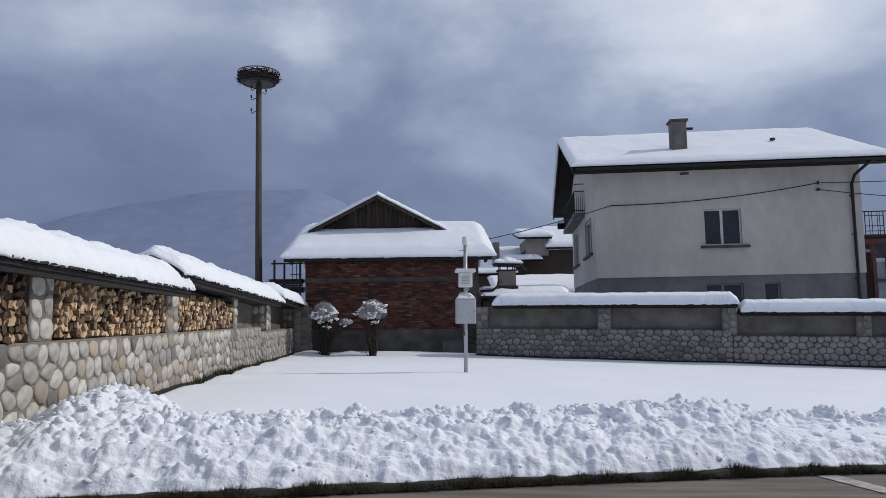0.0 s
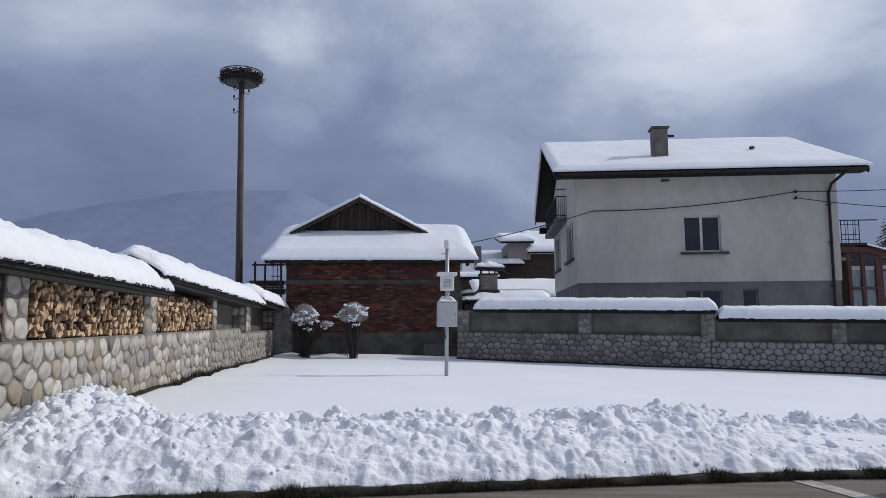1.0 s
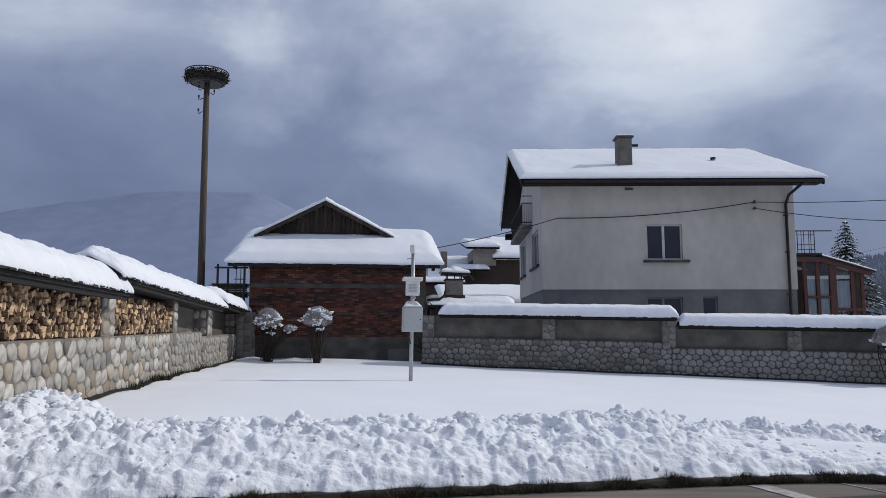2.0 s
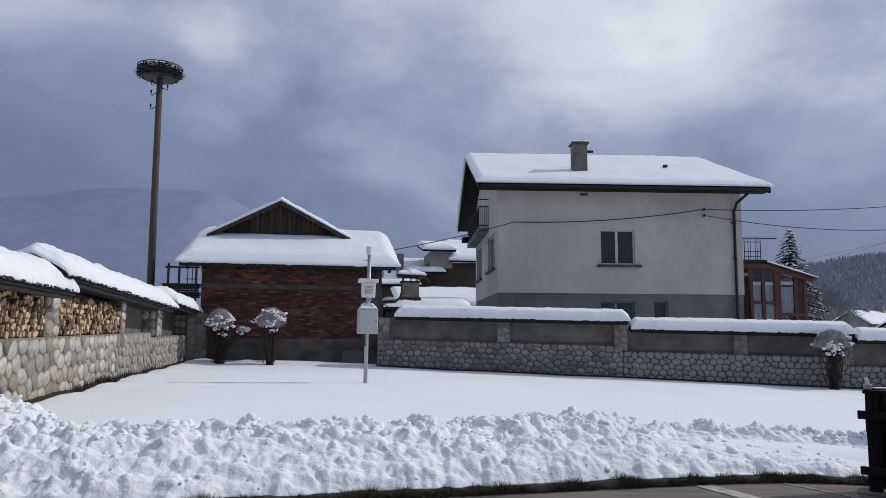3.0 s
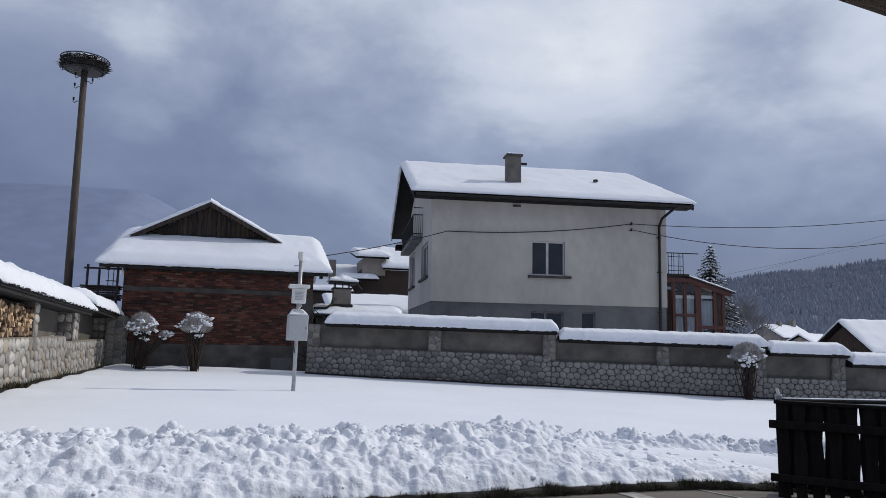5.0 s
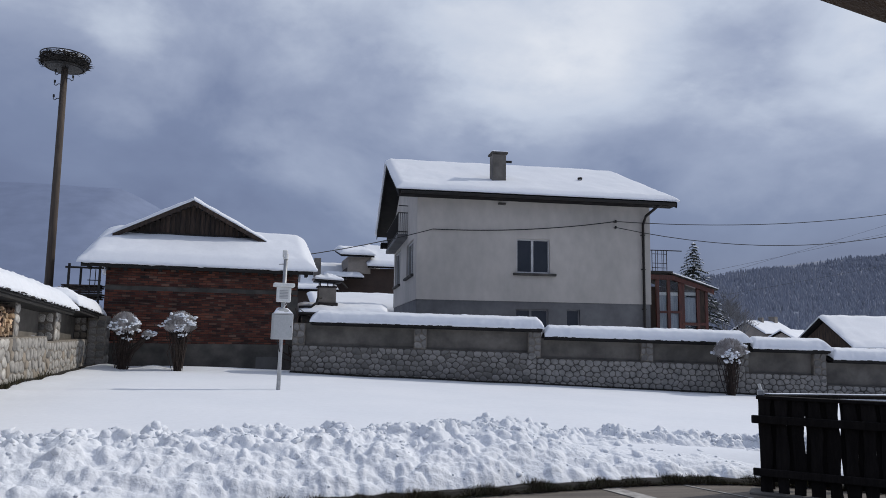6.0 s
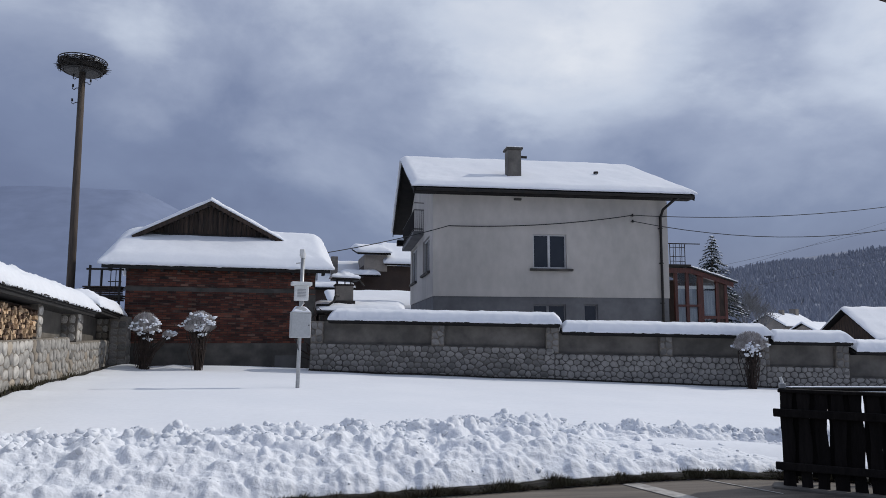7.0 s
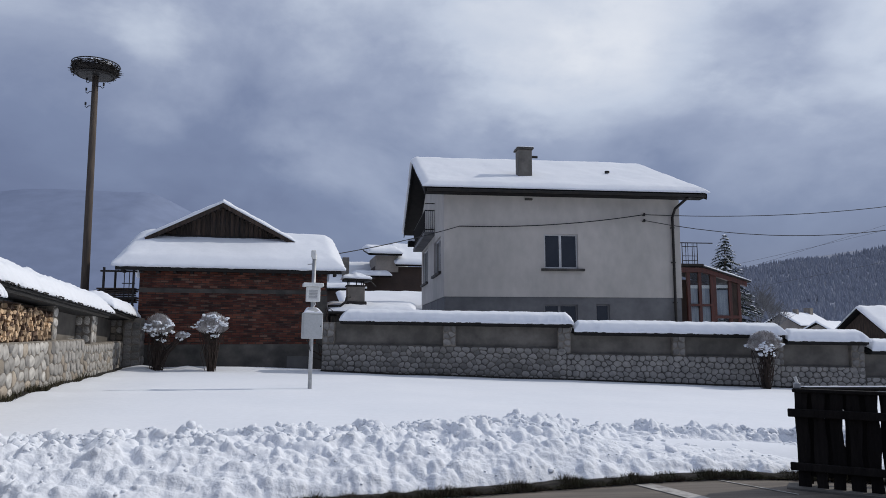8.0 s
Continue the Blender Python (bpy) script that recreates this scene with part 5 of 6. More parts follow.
# ---- neighbours behind the wall ----
def snow_roof_house(name, m, w, d, h, rise, label, wall_mat, category="house", over=0.35, deep=0.22, chimney=None):
    """A small gable house: local x along the ridge, walls, roof, snow."""
    ob = thing(name, m, label, category)
    part("wall_block", boxed((0, 0, -0.5), (w, d, h), 0.01), wall_mat, ob)
    for x in (0.0, w - 0.12):
        b = prism([(0.0, h), (d, h), (d / 2, h + rise * d / (d + 2 * over))], x, x + 0.12)
        bmesh.ops.transform(b, matrix=Matrix(((0, 1, 0, 0), (1, 0, 0, 0), (0, 0, 1, 0), (0, 0, 0, 1))), verts=b.verts)
        part("gable", b, wall_mat, ob)
    x0, x1, y0, y1 = -over, w + over, -over, d + over
    ze, zr, ym = h - rise * over / (d / 2 + over) * 0.5, h + rise, d / 2
    for a in (y0, y1):
        part("roof_slope", slab([(x0, a, ze), (x1, a, ze), (x1, ym, zr), (x0, ym, zr)], 0.08), EAVE, ob)
    part("snow", snow_sheet(lambda u, v: (x0 + (x1 - x0) * u, y0 + (y1 - y0) * v, ze + 0.01 + (zr - ze) * (1 - abs(2 * v - 1))), deep, 40, 36, seed=w, lump=0.05, freq=1.2, over=0.08, edge=0.3), SNOW, ob, smooth=True)
    for c in (chimney or ()):
        part("chimney", boxed((c[0], c[1], h), (c[0] + c[2], c[1] + c[2], c[3]), 0.01), CHIMNEY_RENDER, ob)
    return ob


def make_neighbours():
    # low shed roof behind the wall, with the capped chimney
    sh = thing("shed", pose(1.32, 22.35, 0.03), "low shed behind the wall with a flat sheet of snow", "shed")
    part("wall_block", boxed((0, 0.2, -0.3), (2.6, 1.85, 2.0), 0.01), CEMENT, sh)
    part("roof", slab([(-0.05, 0.0, 2.06), (2.70, 0.0, 2.06), (3.02, 1.95, 2.34), (-0.05, 1.95, 2.34)], 0.1), EAVE, sh)
    part("snow", snow_sheet(patch((-0.05, 0.0, 2.065), (2.70, 0.0, 2.065), (3.02, 1.95, 2.345), (-0.05, 1.95, 2.345)), 0.19, 60, 50, seed=3.3, lump=0.03, over=0.05), SNOW, sh, smooth=True)
    st = part("chimney", boxed((0.55, 0.6, 1.9), (1.12, 1.15, 2.93), 0.012), CHIMNEY_RENDER, sh, "squat grey chimney under a snowed sheet cap")
    part("chimney_crown", boxed((0.51, 0.56, 2.93), (1.16, 1.19, 2.98), 0.01), TILE, st)
    part("flashing", boxed((0.49, 0.53, 2.2), (1.18, 1.2, 2.44), 0.02), TILE, st, "dark sheet flashing at the foot")
    for x, y in ((0.60, 0.62), (1.07, 0.62), (0.60, 1.13), (1.07, 1.13), (0.84, 0.62)):
        part("cap_leg", rod((x, y, 2.96), (x, y, 3.17), 0.018), IRON, st)
    part("cap_sheet", slab([(0.42, 0.40, 3.18), (1.29, 0.40, 3.15), (1.29, 1.35, 3.15), (0.42, 1.35, 3.18)], 0.05), IRON, st)
    part("cap_snow", snow_sheet(patch((0.42, 0.40, 3.185), (1.29, 0.40, 3.155), (1.29, 1.35, 3.155), (0.42, 1.35, 3.185)), 0.24, 26, 22, seed=5.5, lump=0.12, over=0.06, edge=0.45), SNOW, st, smooth=True)
    part("stay", rod((1.27, 0.5, 3.14), (1.50, 0.8, 2.95), 0.02), IRON, st)
    part("gutter_elbow", put_tube(bmesh.new(), [(-0.1, 0.1, 2.26), (0.3, 0.1, 2.28), (0.46, 0.15, 2.40), (0.50, 0.2, 2.55), (0.62, 0.3, 2.58)], 0.04, 8), IRON, sh, "bent black pipe beside the chimney", smooth=True)
    # twiggy clutter by the shed's corner
    cl = thing("brush_pile", pose(1.35, 22.1, 0.03), "dark tangle of branches behind the wall corner", "brush")
    rnd = random.Random(81)
    bm = bmesh.new()
    for _ in range(60):
        a = Vector((rnd.uniform(-0.4, 1.0), rnd.uniform(-0.3, 0.3), rnd.uniform(0.0, 1.9)))
        put_rod(bm, a, a + Vector((rnd.uniform(-0.5, 0.5), rnd.uniform(-0.3, 0.3), rnd.uniform(0.1, 0.35))), 0.022, 0.01, 5)
    for _ in range(10):
        x = rnd.uniform(-0.3, 0.9)
        put_rod(bm, (x, 0, -0.2), (x + rnd.uniform(-0.2, 0.2), 0, 1.9), 0.04, 0.02, 5)
    part("branches", bm, STEM, cl)
    part("gutter", rod((-0.1, -0.05, 2.05), (2.70, -0.05, 2.05), 0.05), IRON, sh, "black gutter")
    # broad low roof behind the white house
    br = thing("outbuilding", pose(2.33, 45.0, 0.5), "low brown outbuilding under a sheet of snow", "outbuilding")
    part("wall_block", boxed((-0.4, 0.3, -0.4), (2.4, 4.4, 3.6), 0.01), BROWN_WALL, br)
    part("roof", slab([(-0.6, 0, 3.72), (2.55, 0, 3.72), (2.55, 4.5, 4.75), (-0.6, 4.5, 4.75)], 0.14), EAVE, br)
    part("snow", snow_sheet(patch((-0.6, 0, 3.73), (2.55, 0, 3.73), (2.55, 4.5, 4.76), (-0.6, 4.5, 4.76)), 0.25, 50, 40, seed=4.4, lump=0.04, over=0.06, freq=0.8), SNOW, br, smooth=True)
    # long low roof that runs on behind the plastered house
    lg = thing("outbuilding", pose(2.9, 38.2, 0.05), "long low outbuilding under a broad sheet of snow", "outbuilding")
    part("wall_block", boxed((0.1, 0.3, -0.4), (7.9, 5.6, 2.5), 0.01), BROWN_WALL, lg)
    part("roof", slab([(0, 0, 2.6), (8.0, 0, 2.6), (8.0, 5.8, 3.78), (0, 5.8, 3.78)], 0.1), EAVE, lg)
    part("snow", snow_sheet(patch((0, 0, 2.61), (8.0, 0, 2.61), (8.0, 5.8, 3.79), (0, 5.8, 3.79)), 0.24, 50, 40, seed=4.7, lump=0.03, over=0.06, freq=0.8), SNOW, lg, smooth=True)
    # taller building beyond
    nb = thing("neighbour_house", Matrix.Translation((0, 0, 1.5)) @ Matrix.Scale(1.17, 4) @ Matrix.Translation((0, 0, -1.5)) @ pose(4.82, 40.0, 0), "dark brown house beyond with stepped snowed roofs", "house")
    part("wall_block", boxed((0, 0, -0.5), (6.5, 6, 5.25), 0.01), BROWN_WALL, nb)
    part("dormer", boxed((0.02, -0.1, 4.9), (1.35, 3, 5.86), 0.01), BEIGE_WALL, nb, "beige dormer")
    part("roof_slope", slab([(-0.4, -0.5, 5.92), (1.5, -0.5, 5.92), (1.5, 3.0, 6.55), (-0.4, 3.0, 6.55)], 0.1), EAVE, nb)
    part("snow", snow_sheet(patch((-0.4, -0.5, 5.93), (1.5, -0.5, 5.93), (1.5, 3.0, 6.56), (-0.4, 3.0, 6.56)), 0.30, 24, 24, seed=6.1, lump=0.06, over=0.08), SNOW, nb, smooth=True)
    part("roof_slope", slab([(1.15, -0.5, 5.32), (6.8, -0.5, 5.32), (6.8, 3.0, 6.75), (1.15, 3.0, 6.75)], 0.1), EAVE, nb)
    part("snow", snow_sheet(patch((1.15, -0.5, 5.33), (6.8, -0.5, 5.33), (6.8, 3.0, 6.76), (1.15, 3.0, 6.76)), 0.28, 40, 24, seed=6.6, lump=0.05, over=0.08), SNOW, nb, smooth=True)
    part("lean_to", boxed((-1.1, -0.1, -0.5), (0.0, 3.0, 4.5), 0.01), BROWN_WALL, nb)
    part("lean_to_roof", slab([(-1.3, -0.7, 4.62), (0.85, -0.7, 4.62), (0.85, 0.0, 4.8), (-1.3, 0.0, 4.8)], 0.08), EAVE, nb)
    part("snow", snow_sheet(patch((-1.3, -0.7, 4.63), (0.85, -0.7, 4.63), (0.85, 0.0, 4.81), (-1.3, 0.0, 4.81)), 0.22, 24, 10, seed=6.9, lump=0.04, over=0.06), SNOW, nb, smooth=True)
    snow_roof_house("neighbour_house", pose(1.67, 48.0, 0.09), 6.4, 5.0, 4.5, 1.7, "low house between barn and white house under snow", BROWN_WALL, chimney=((1.9, 0.3, 0.46, 6.5),))
    # beyond the low end of the wall
    snow_roof_house("timber_shed", pose(28.42, 28.3, -0.50), 7.0, 3.5, 1.75, 1.40, "dark timber shed with a snowed gable roof", OLD_WOOD, "shed", over=0.3, deep=0.14)
    snow_roof_house("far_house", pose(57.53, 70, -0.97, 0, 0, 25), 8, 4.0, 3.2, 1.3, "small far house with a snowy roof and chimneys", BEIGE_WALL, chimney=((3.0, 1.6, 0.5, 5.1), (6.4, 1.6, 0.8, 5.3)))
    snow_roof_house("far_house", pose(56.82, 64, -0.97, 0, 0, 30), 7, 3.2, 2.3, 1.1, "lower far house with a snowy roof", BEIGE_WALL)


make_neighbours()


# ---- the nest pole ----
def make_nest_pole():
    p = thing("nest_pole", pose(-6.31, 24.0, 0.19, 0, -0.45, 0), "tall brown pole with a stork nest platform on top", "pole")
    part("shaft", rod((0, 0, -0.6), (0, 0, 9.75), 0.135, 0.095, 14), POLE_WOOD, p, smooth=True)
    plat = bmesh.new()
    bmesh.ops.create_cone(plat, cap_ends=True, segments=28, radius1=0.50, radius2=0.70, depth=0.20, matrix=Matrix.Translation((0, 0, 9.72)))
    part("platform", plat, IRON, p, "dark round nest platform")
    ring = [(0.72 * math.cos(2 * math.pi * k / 32), 0.72 * math.sin(2 * math.pi * k / 32), 10.02) for k in range(33)]
    part("hoop", put_tube(bmesh.new(), ring, 0.017, 6), IRON, p, "iron hoop rail")
    low = [(0.58 * math.cos(2 * math.pi * k / 32), 0.58 * math.sin(2 * math.pi * k / 32), 9.66) for k in range(33)]
    part("hoop", put_tube(bmesh.new(), low, 0.025, 6), IRON, p)
    for k in range(8):
        a = 2 * math.pi * k / 8 + 0.2
        part("hoop_post", rod((0.67 * math.cos(a), 0.67 * math.sin(a), 9.8), (0.72 * math.cos(a), 0.72 * math.sin(a), 10.03), 0.014), IRON, p)
    rnd, bm = random.Random(91), bmesh.new()
    for _ in range(1100):
        a, r, z = rnd.uniform(0, 6.283), rnd.uniform(0.30, 0.71), rnd.uniform(9.70, 10.0)
        c = Vector((r * math.cos(a), r * math.sin(a), z))
        t = a + math.pi / 2 + rnd.uniform(-0.7, 0.7)
        v = Vector((math.cos(t), math.sin(t), rnd.uniform(-0.35, 0.35))) * rnd.uniform(0.08, 0.2)
        put_rod(bm, c - v, c + v, 0.011, 0.006, 4)
    for _ in range(170):
        a, z = rnd.uniform(0, 6.283), rnd.uniform(9.72, 9.95)
        b = a + rnd.uniform(-0.5, 0.5)
        put_rod(bm, (0.55 * math.cos(a), 0.55 * math.sin(a), z), (rnd.uniform(0.68, 0.86) * math.cos(b), rnd.uniform(0.68, 0.86) * math.sin(b), z + rnd.uniform(-0.1, 0.12)), 0.010, 0.005, 4)
    tagged(part("nest", bm, TWIG, p, "ragged dry twigs of the nest"), kind="stuff")
    part("snow", snow_sheet(lambda u, v: ((2 * u - 1) * 0.60, (2 * v - 1) * 0.60 * math.sqrt(max(0.05, 1 - (2 * u - 1) ** 2)), 9.86), 0.20, 18, 18, lump=0.12, freq=5.0, over=0.03), SNOW, p, smooth=True)
    for z, k in ((9.45, -1), (9.30, 1), (9.10, -1), (8.62, -1)):
        part("hook", put_tube(bmesh.new(), [(0, 0, z), (0.16 * k, 0, z), (0.22 * k, 0, z - 0.06), (0.27 * k, 0, z - 0.03), (0.26 * k, 0, z + 0.06)], 0.014, 5), IRON, p, "bent iron insulator hook")
        part("insulator", rod((0.26 * k, 0, z + 0.03), (0.26 * k, 0, z + 0.12), 0.03), IRON, p)


make_nest_pole()


# ---- the weather post on the lawn ----
def make_weather_post():
    w = thing("weather_post", pose(0.475, 15.28, 0.03, 0, 0.9, 4), "grey steel post with instrument boxes standing in the snow", "weather station")
    part("pole", rod((0, 0, -0.2), (0, 0, 3.02), 0.042, n=14), GALV, w, smooth=True)
    part("pole_top", rod((0, 0, 3.02), (0, 0, 3.14), 0.055, n=12), WHITE_PLASTIC, w)
    part("sensor", boxed((-0.07, -0.05, 3.06), (0.03, 0.05, 3.22), 0.015), WHITE_PLASTIC, w)
    part("sensor_arm", rod((-0.02, 0, 2.92), (-0.14, -0.03, 2.9), 0.012), GALV, w)
    bx = part("cabinet", boxed((-0.215, -0.14, 1.31), (0.215, 0.10, 1.84), 0.012), BOX_GREY, w, "light grey metal cabinet")
    top = bmesh.new()
    a = [top.verts.new(c) for c in ((-0.22, -0.15, 1.84), (0.22, -0.15, 1.84), (0.22, 0.11, 1.84), (-0.22, 0.11, 1.84))]
    b = [top.verts.new(c) for c in ((-0.07, -0.05, 1.98), (0.05, -0.05, 1.98), (0.05, 0.03, 1.98), (-0.07, 0.03, 1.98))]
    top.faces.new(a), top.faces.new(b)
    for i in range(4):
        top.faces.new((a[i], a[(i + 1) % 4], b[(i + 1) % 4], b[i]))
    part("cabinet_roof", top, BOX_GREY, bx)
    part("cabinet_snow", snow_sheet(patch((-0.19, -0.13, 1.855), (0.19, -0.13, 1.855), (0.12, 0.08, 1.95), (-0.12, 0.08, 1.95)), 0.06, 12, 10, lump=0.03, over=0.01, edge=0.08), SNOW, bx, smooth=True)
    part("door_seam", boxed((-0.19, -0.145, 1.335), (-0.184, -0.139, 1.81)), GREY_FRAME, bx)
    part("lock", rod((0.17, -0.14, 1.58), (0.17, -0.155, 1.58), 0.014), IRON, bx)
    hd = part("instrument_head", boxed((-0.15, -0.13, 2.10), (0.14, 0.08, 2.42), 0.012), WHITE_PLASTIC, w, "white instrument box with a louvred face")
    part("hood", boxed((-0.225, -0.18, 2.42), (0.205, 0.13, 2.50), 0.012), WHITE_PLASTIC, hd)
    for i in range(6):
        part("louvre", boxed((-0.10, -0.14, 2.17 + 0.032 * i), (0.08, -0.128, 2.185 + 0.032 * i), 0.002), GREY_FRAME, hd)
    part("cable", put_tube(bmesh.new(), [(0.03, -0.03, 2.12), (0.06, -0.06, 2.05), (0.0, -0.05, 1.97)], 0.01, 5), WHITE_PLASTIC, w)
    part("cable", put_tube(bmesh.new(), [(-0.1, -0.02, 1.32), (-0.06, -0.05, 1.2), (-0.02, -0.045, 1.05)], 0.012, 5), CABLE, w)


make_weather_post()


# ---- shrubs, trees ----
def make_shrub(x, y, h, rad, seed, label, base=0.22, side=None, pads=12):
    """A bundle of stems that opens into a dense twiggy head with snow on it. side: a lower branch's tip."""
    sb = thing("shrub", pose(x, y, base), label, "shrub", "clipped shrubs on the lawn")
    rnd = random.Random(seed)
    heads = [(Vector((0, 0, h * 0.72)), rad * 0.95, h * 0.27, 1.0)]
    if side:
        heads.append((Vector(side), rad * 0.42, h * 0.10, 0.3))
    for c, r, t, share in heads:
        for _ in range(int(64 * share)):
            a, q = rnd.uniform(0, 6.283), rnd.uniform(0.0, 0.11)
            b, k = a + rnd.gauss(0, 0.9), rnd.uniform(0.05, 0.85) ** 1.4 * r
            p0 = Vector((q * math.cos(a), q * math.sin(a), -0.15))
            p2 = c + Vector((k * math.cos(b), k * math.sin(b), rnd.uniform(-0.5, 0.3) * t))
            p1 = p0.lerp(p2, rnd.uniform(0.45, 0.65)) + Vector((rnd.gauss(0, 0.07) - 0.30 * (p2.x - p0.x), rnd.gauss(0, 0.07), 0))
            mid = (p0 + p1) / 2 + Vector((rnd.gauss(0, 0.025), rnd.gauss(0, 0.025), 0))
            stem = put_tube(bmesh.new(), [p0, mid, p1, p1.lerp(p2, 0.5) + Vector((rnd.gauss(0, 0.02), 0, 0)), p2], rnd.uniform(0.007, 0.014), 4)
            part("stem", stem, STEM, sb)
    tv, tf, sn = [], [], bmesh.new()
    def on_head(c, r, t, d, k=1.0):
        """A point of the mushroom-shaped head: round above, pinched below."""
        low = 0.5 + 0.5 * max(0.0, 1 + min(0.0, d.z) * 1.4)
        return c + Vector((d.x * r * low * k, d.y * r * low * k, d.z * t * k))
    rv, rf = [], []
    for c, r, t, share in heads:
        for n in range(int(4200 * share)):
            d = Vector((rnd.gauss(0, 1), rnd.gauss(0, 1), rnd.gauss(0.15, 0.85))).normalized()
            s = rnd.uniform(0.1, 0.75)
            p = (c - Vector((0, 0, 1.1 * t))).lerp(on_head(c, r, t, d, s), 0.25 + 0.6 * s)
            e = on_head(c, r, t, d, rnd.uniform(0.80, 1.04))
            wide = Vector((-d.y, d.x, 0.2)).normalized() * 0.0055
            rime = d.z > -0.05 and rnd.random() < 0.62       # rime on the upper twigs
            vv, ff = (rv, rf) if rime else (tv, tf)
            if rime:
                wide *= 1.7
                e = on_head(c, r, t, d, rnd.uniform(0.92, 1.03))
            o = len(vv)
            vv += [tuple(p.lerp(e, 0.6) - wide), tuple(p.lerp(e, 0.6) + wide), tuple(e + wide), tuple(e - wide)] if rime else [tuple(p - wide), tuple(p + wide), tuple(e)]
            ff.append((o, o + 1, o + 2, o + 3) if rime else (o, o + 1, o + 2))
        for _ in range(max(4, int(pads * share))):             # pads of caught snow, each of merged lumps
            d = Vector((rnd.gauss(0, 0.8), rnd.gauss(-0.7, 0.8), rnd.gauss(0.12, 0.45))).normalized()
            q = on_head(c, r, t, d, 0.90)
            wide, lean = rnd.uniform(0.05, 0.085) * (0.6 + 0.4 * share), rnd.uniform(-0.5, 0.5)
            for _ in range(rnd.randint(9, 16)):
                p = q + Vector((rnd.gauss(0, wide), rnd.gauss(0, wide * 0.6), 0))
                p.z += lean * (p.x - q.x) + rnd.gauss(0, wide * 0.45)
                k = rnd.uniform(0.018, 0.044) * (0.7 + 0.3 * share)
                got = bmesh.ops.create_icosphere(sn, subdivisions=2, radius=k, matrix=Matrix.Translation(p) @ Matrix.Diagonal((rnd.uniform(0.8, 1.5), rnd.uniform(0.8, 1.3), rnd.uniform(0.6, 0.95), 1)))
                for v in got["verts"]:
                    v.co += (v.co - p) * 0.5 * fbm(v.co.x * 40, v.co.y * 40, v.co.z * 40, 2)
    rm = bpy.data.meshes.new("rime")
    rm.from_pydata(rv, [], rf)
    rm.materials.append(RIME)
    ro = new("rime", rm)
    ro.parent = sb
    tagged(ro, "grey rime on the upper twigs", kind="stuff")
    me = bpy.data.meshes.new("twig_head")
    me.from_pydata(tv, [], tf)
    me.materials.append(STEM)
    tw = new("twig_head", me)
    tw.parent = sb
    tagged(tw, "dense fine twigs of the rounded head", kind="stuff")
    tagged(part("snow", sn, SNOW, sb, "pads of snow caught on the twigs", smooth=True), kind="stuff")
    return sb


make_shrub(-3.56, 21.0, 1.68, 0.43, 101, "clipped bare shrub with a snowy rounded head by the barn", base=0.34, side=(0.62, 0.0, 1.0))
make_shrub(-2.11, 21.0, 1.76, 0.48, 102, "bushy bare shrub topped with clotted snow by the barn", base=0.31)
make_shrub(13.14, 17.4, 1.66, 0.50, 103, "bare shrub with a snowy head before the grey wall", base=-0.115, pads=11)


def make_spruce(x, y, z0, h, r, seed, label, name="spruce_tree"):
    tr = thing(name, pose(x, y, z0), label, "tree")
    part("trunk", rod((0, 0, -0.3), (0, 0, h * 0.96), 0.02 * h, 0.01, 8), POLE_WOOD, tr)
    rnd = random.Random(seed)
    nv, nf, sv, sf = [], [], [], []
    z = h * 0.06
    while z < h * 0.985:
        k = 1 - z / h
        n = int(7 + 9 * k)
        for i in range(n):
            a = rnd.uniform(0, 6.283)
            ln = r * k * rnd.uniform(0.72, 1.12) + 0.03
            steps = max(3, int(ln / 0.16))
            for s in range(steps):
                t = (s + 1) / steps
                rr = ln * t
                zz = z - 0.42 * ln * t * t * 0.8 + 0.10 * ln * t
                w = 0.05 + 0.20 * ln * (1 - t * 0.7) * 0.6
                for q in range(9):
                    o = len(nv)
                    b = a + rnd.uniform(-1, 1) * w / max(rr, 0.15)
                    cx, cy = rr * math.cos(b), rr * math.sin(b)
                    ex, ey = math.cos(b + rnd.uniform(-0.8, 0.8)), math.sin(b + rnd.uniform(-0.8, 0.8))
                    g = rnd.uniform(0.14, 0.34) * (0.35 + 0.65 * min(1.0, k * 2))
                    nv += [(cx - ey * 0.04, cy + ex * 0.04, zz), (cx + ey * 0.04, cy - ex * 0.04, zz), (cx + ex * g, cy + ey * g, zz - g * rnd.uniform(0.2, 0.9))]
                    nf.append((o, o + 1, o + 2))
                if rnd.random() < 0.40:
                    o = len(sv)
                    g, zz2 = rnd.uniform(0.06, 0.14), zz + 0.025
                    cx, cy = rr * math.cos(a), rr * math.sin(a)
                    sv += [(cx - g * math.sin(a), cy + g * math.cos(a), zz2 - 0.02), (cx + g * math.sin(a), cy - g * math.cos(a), zz2 - 0.02),
                           (cx + g * 1.5 * math.cos(a), cy + g * 1.5 * math.sin(a), zz2 - 0.05), (cx - g * math.cos(a), cy - g * math.sin(a), zz2 + 0.01), (cx, cy, zz2 + 0.05)]
                    sf += [(o, o + 2, o + 4), (o + 2, o + 1, o + 4), (o + 1, o + 3, o + 4), (o + 3, o, o + 4)]
        z += h * 0.021 + 0.02
    for nm, vs, fs, mt, lb in (("crown", nv, nf, NEEDLE, "dark drooping needle branches"), ("snow", sv, sf, SNOW, "snow lying on the branches")):
        me = bpy.data.meshes.new(nm)
        me.from_pydata(vs, [], fs)
        me.materials.append(mt)
        ob = new(nm, me)
        ob.parent = tr
        ob["label"] = lb
    return tr


make_spruce(31.07, 45.0, -0.5, 9.35, 3.7, 111, "tall dark spruce with snow on its drooping branches")


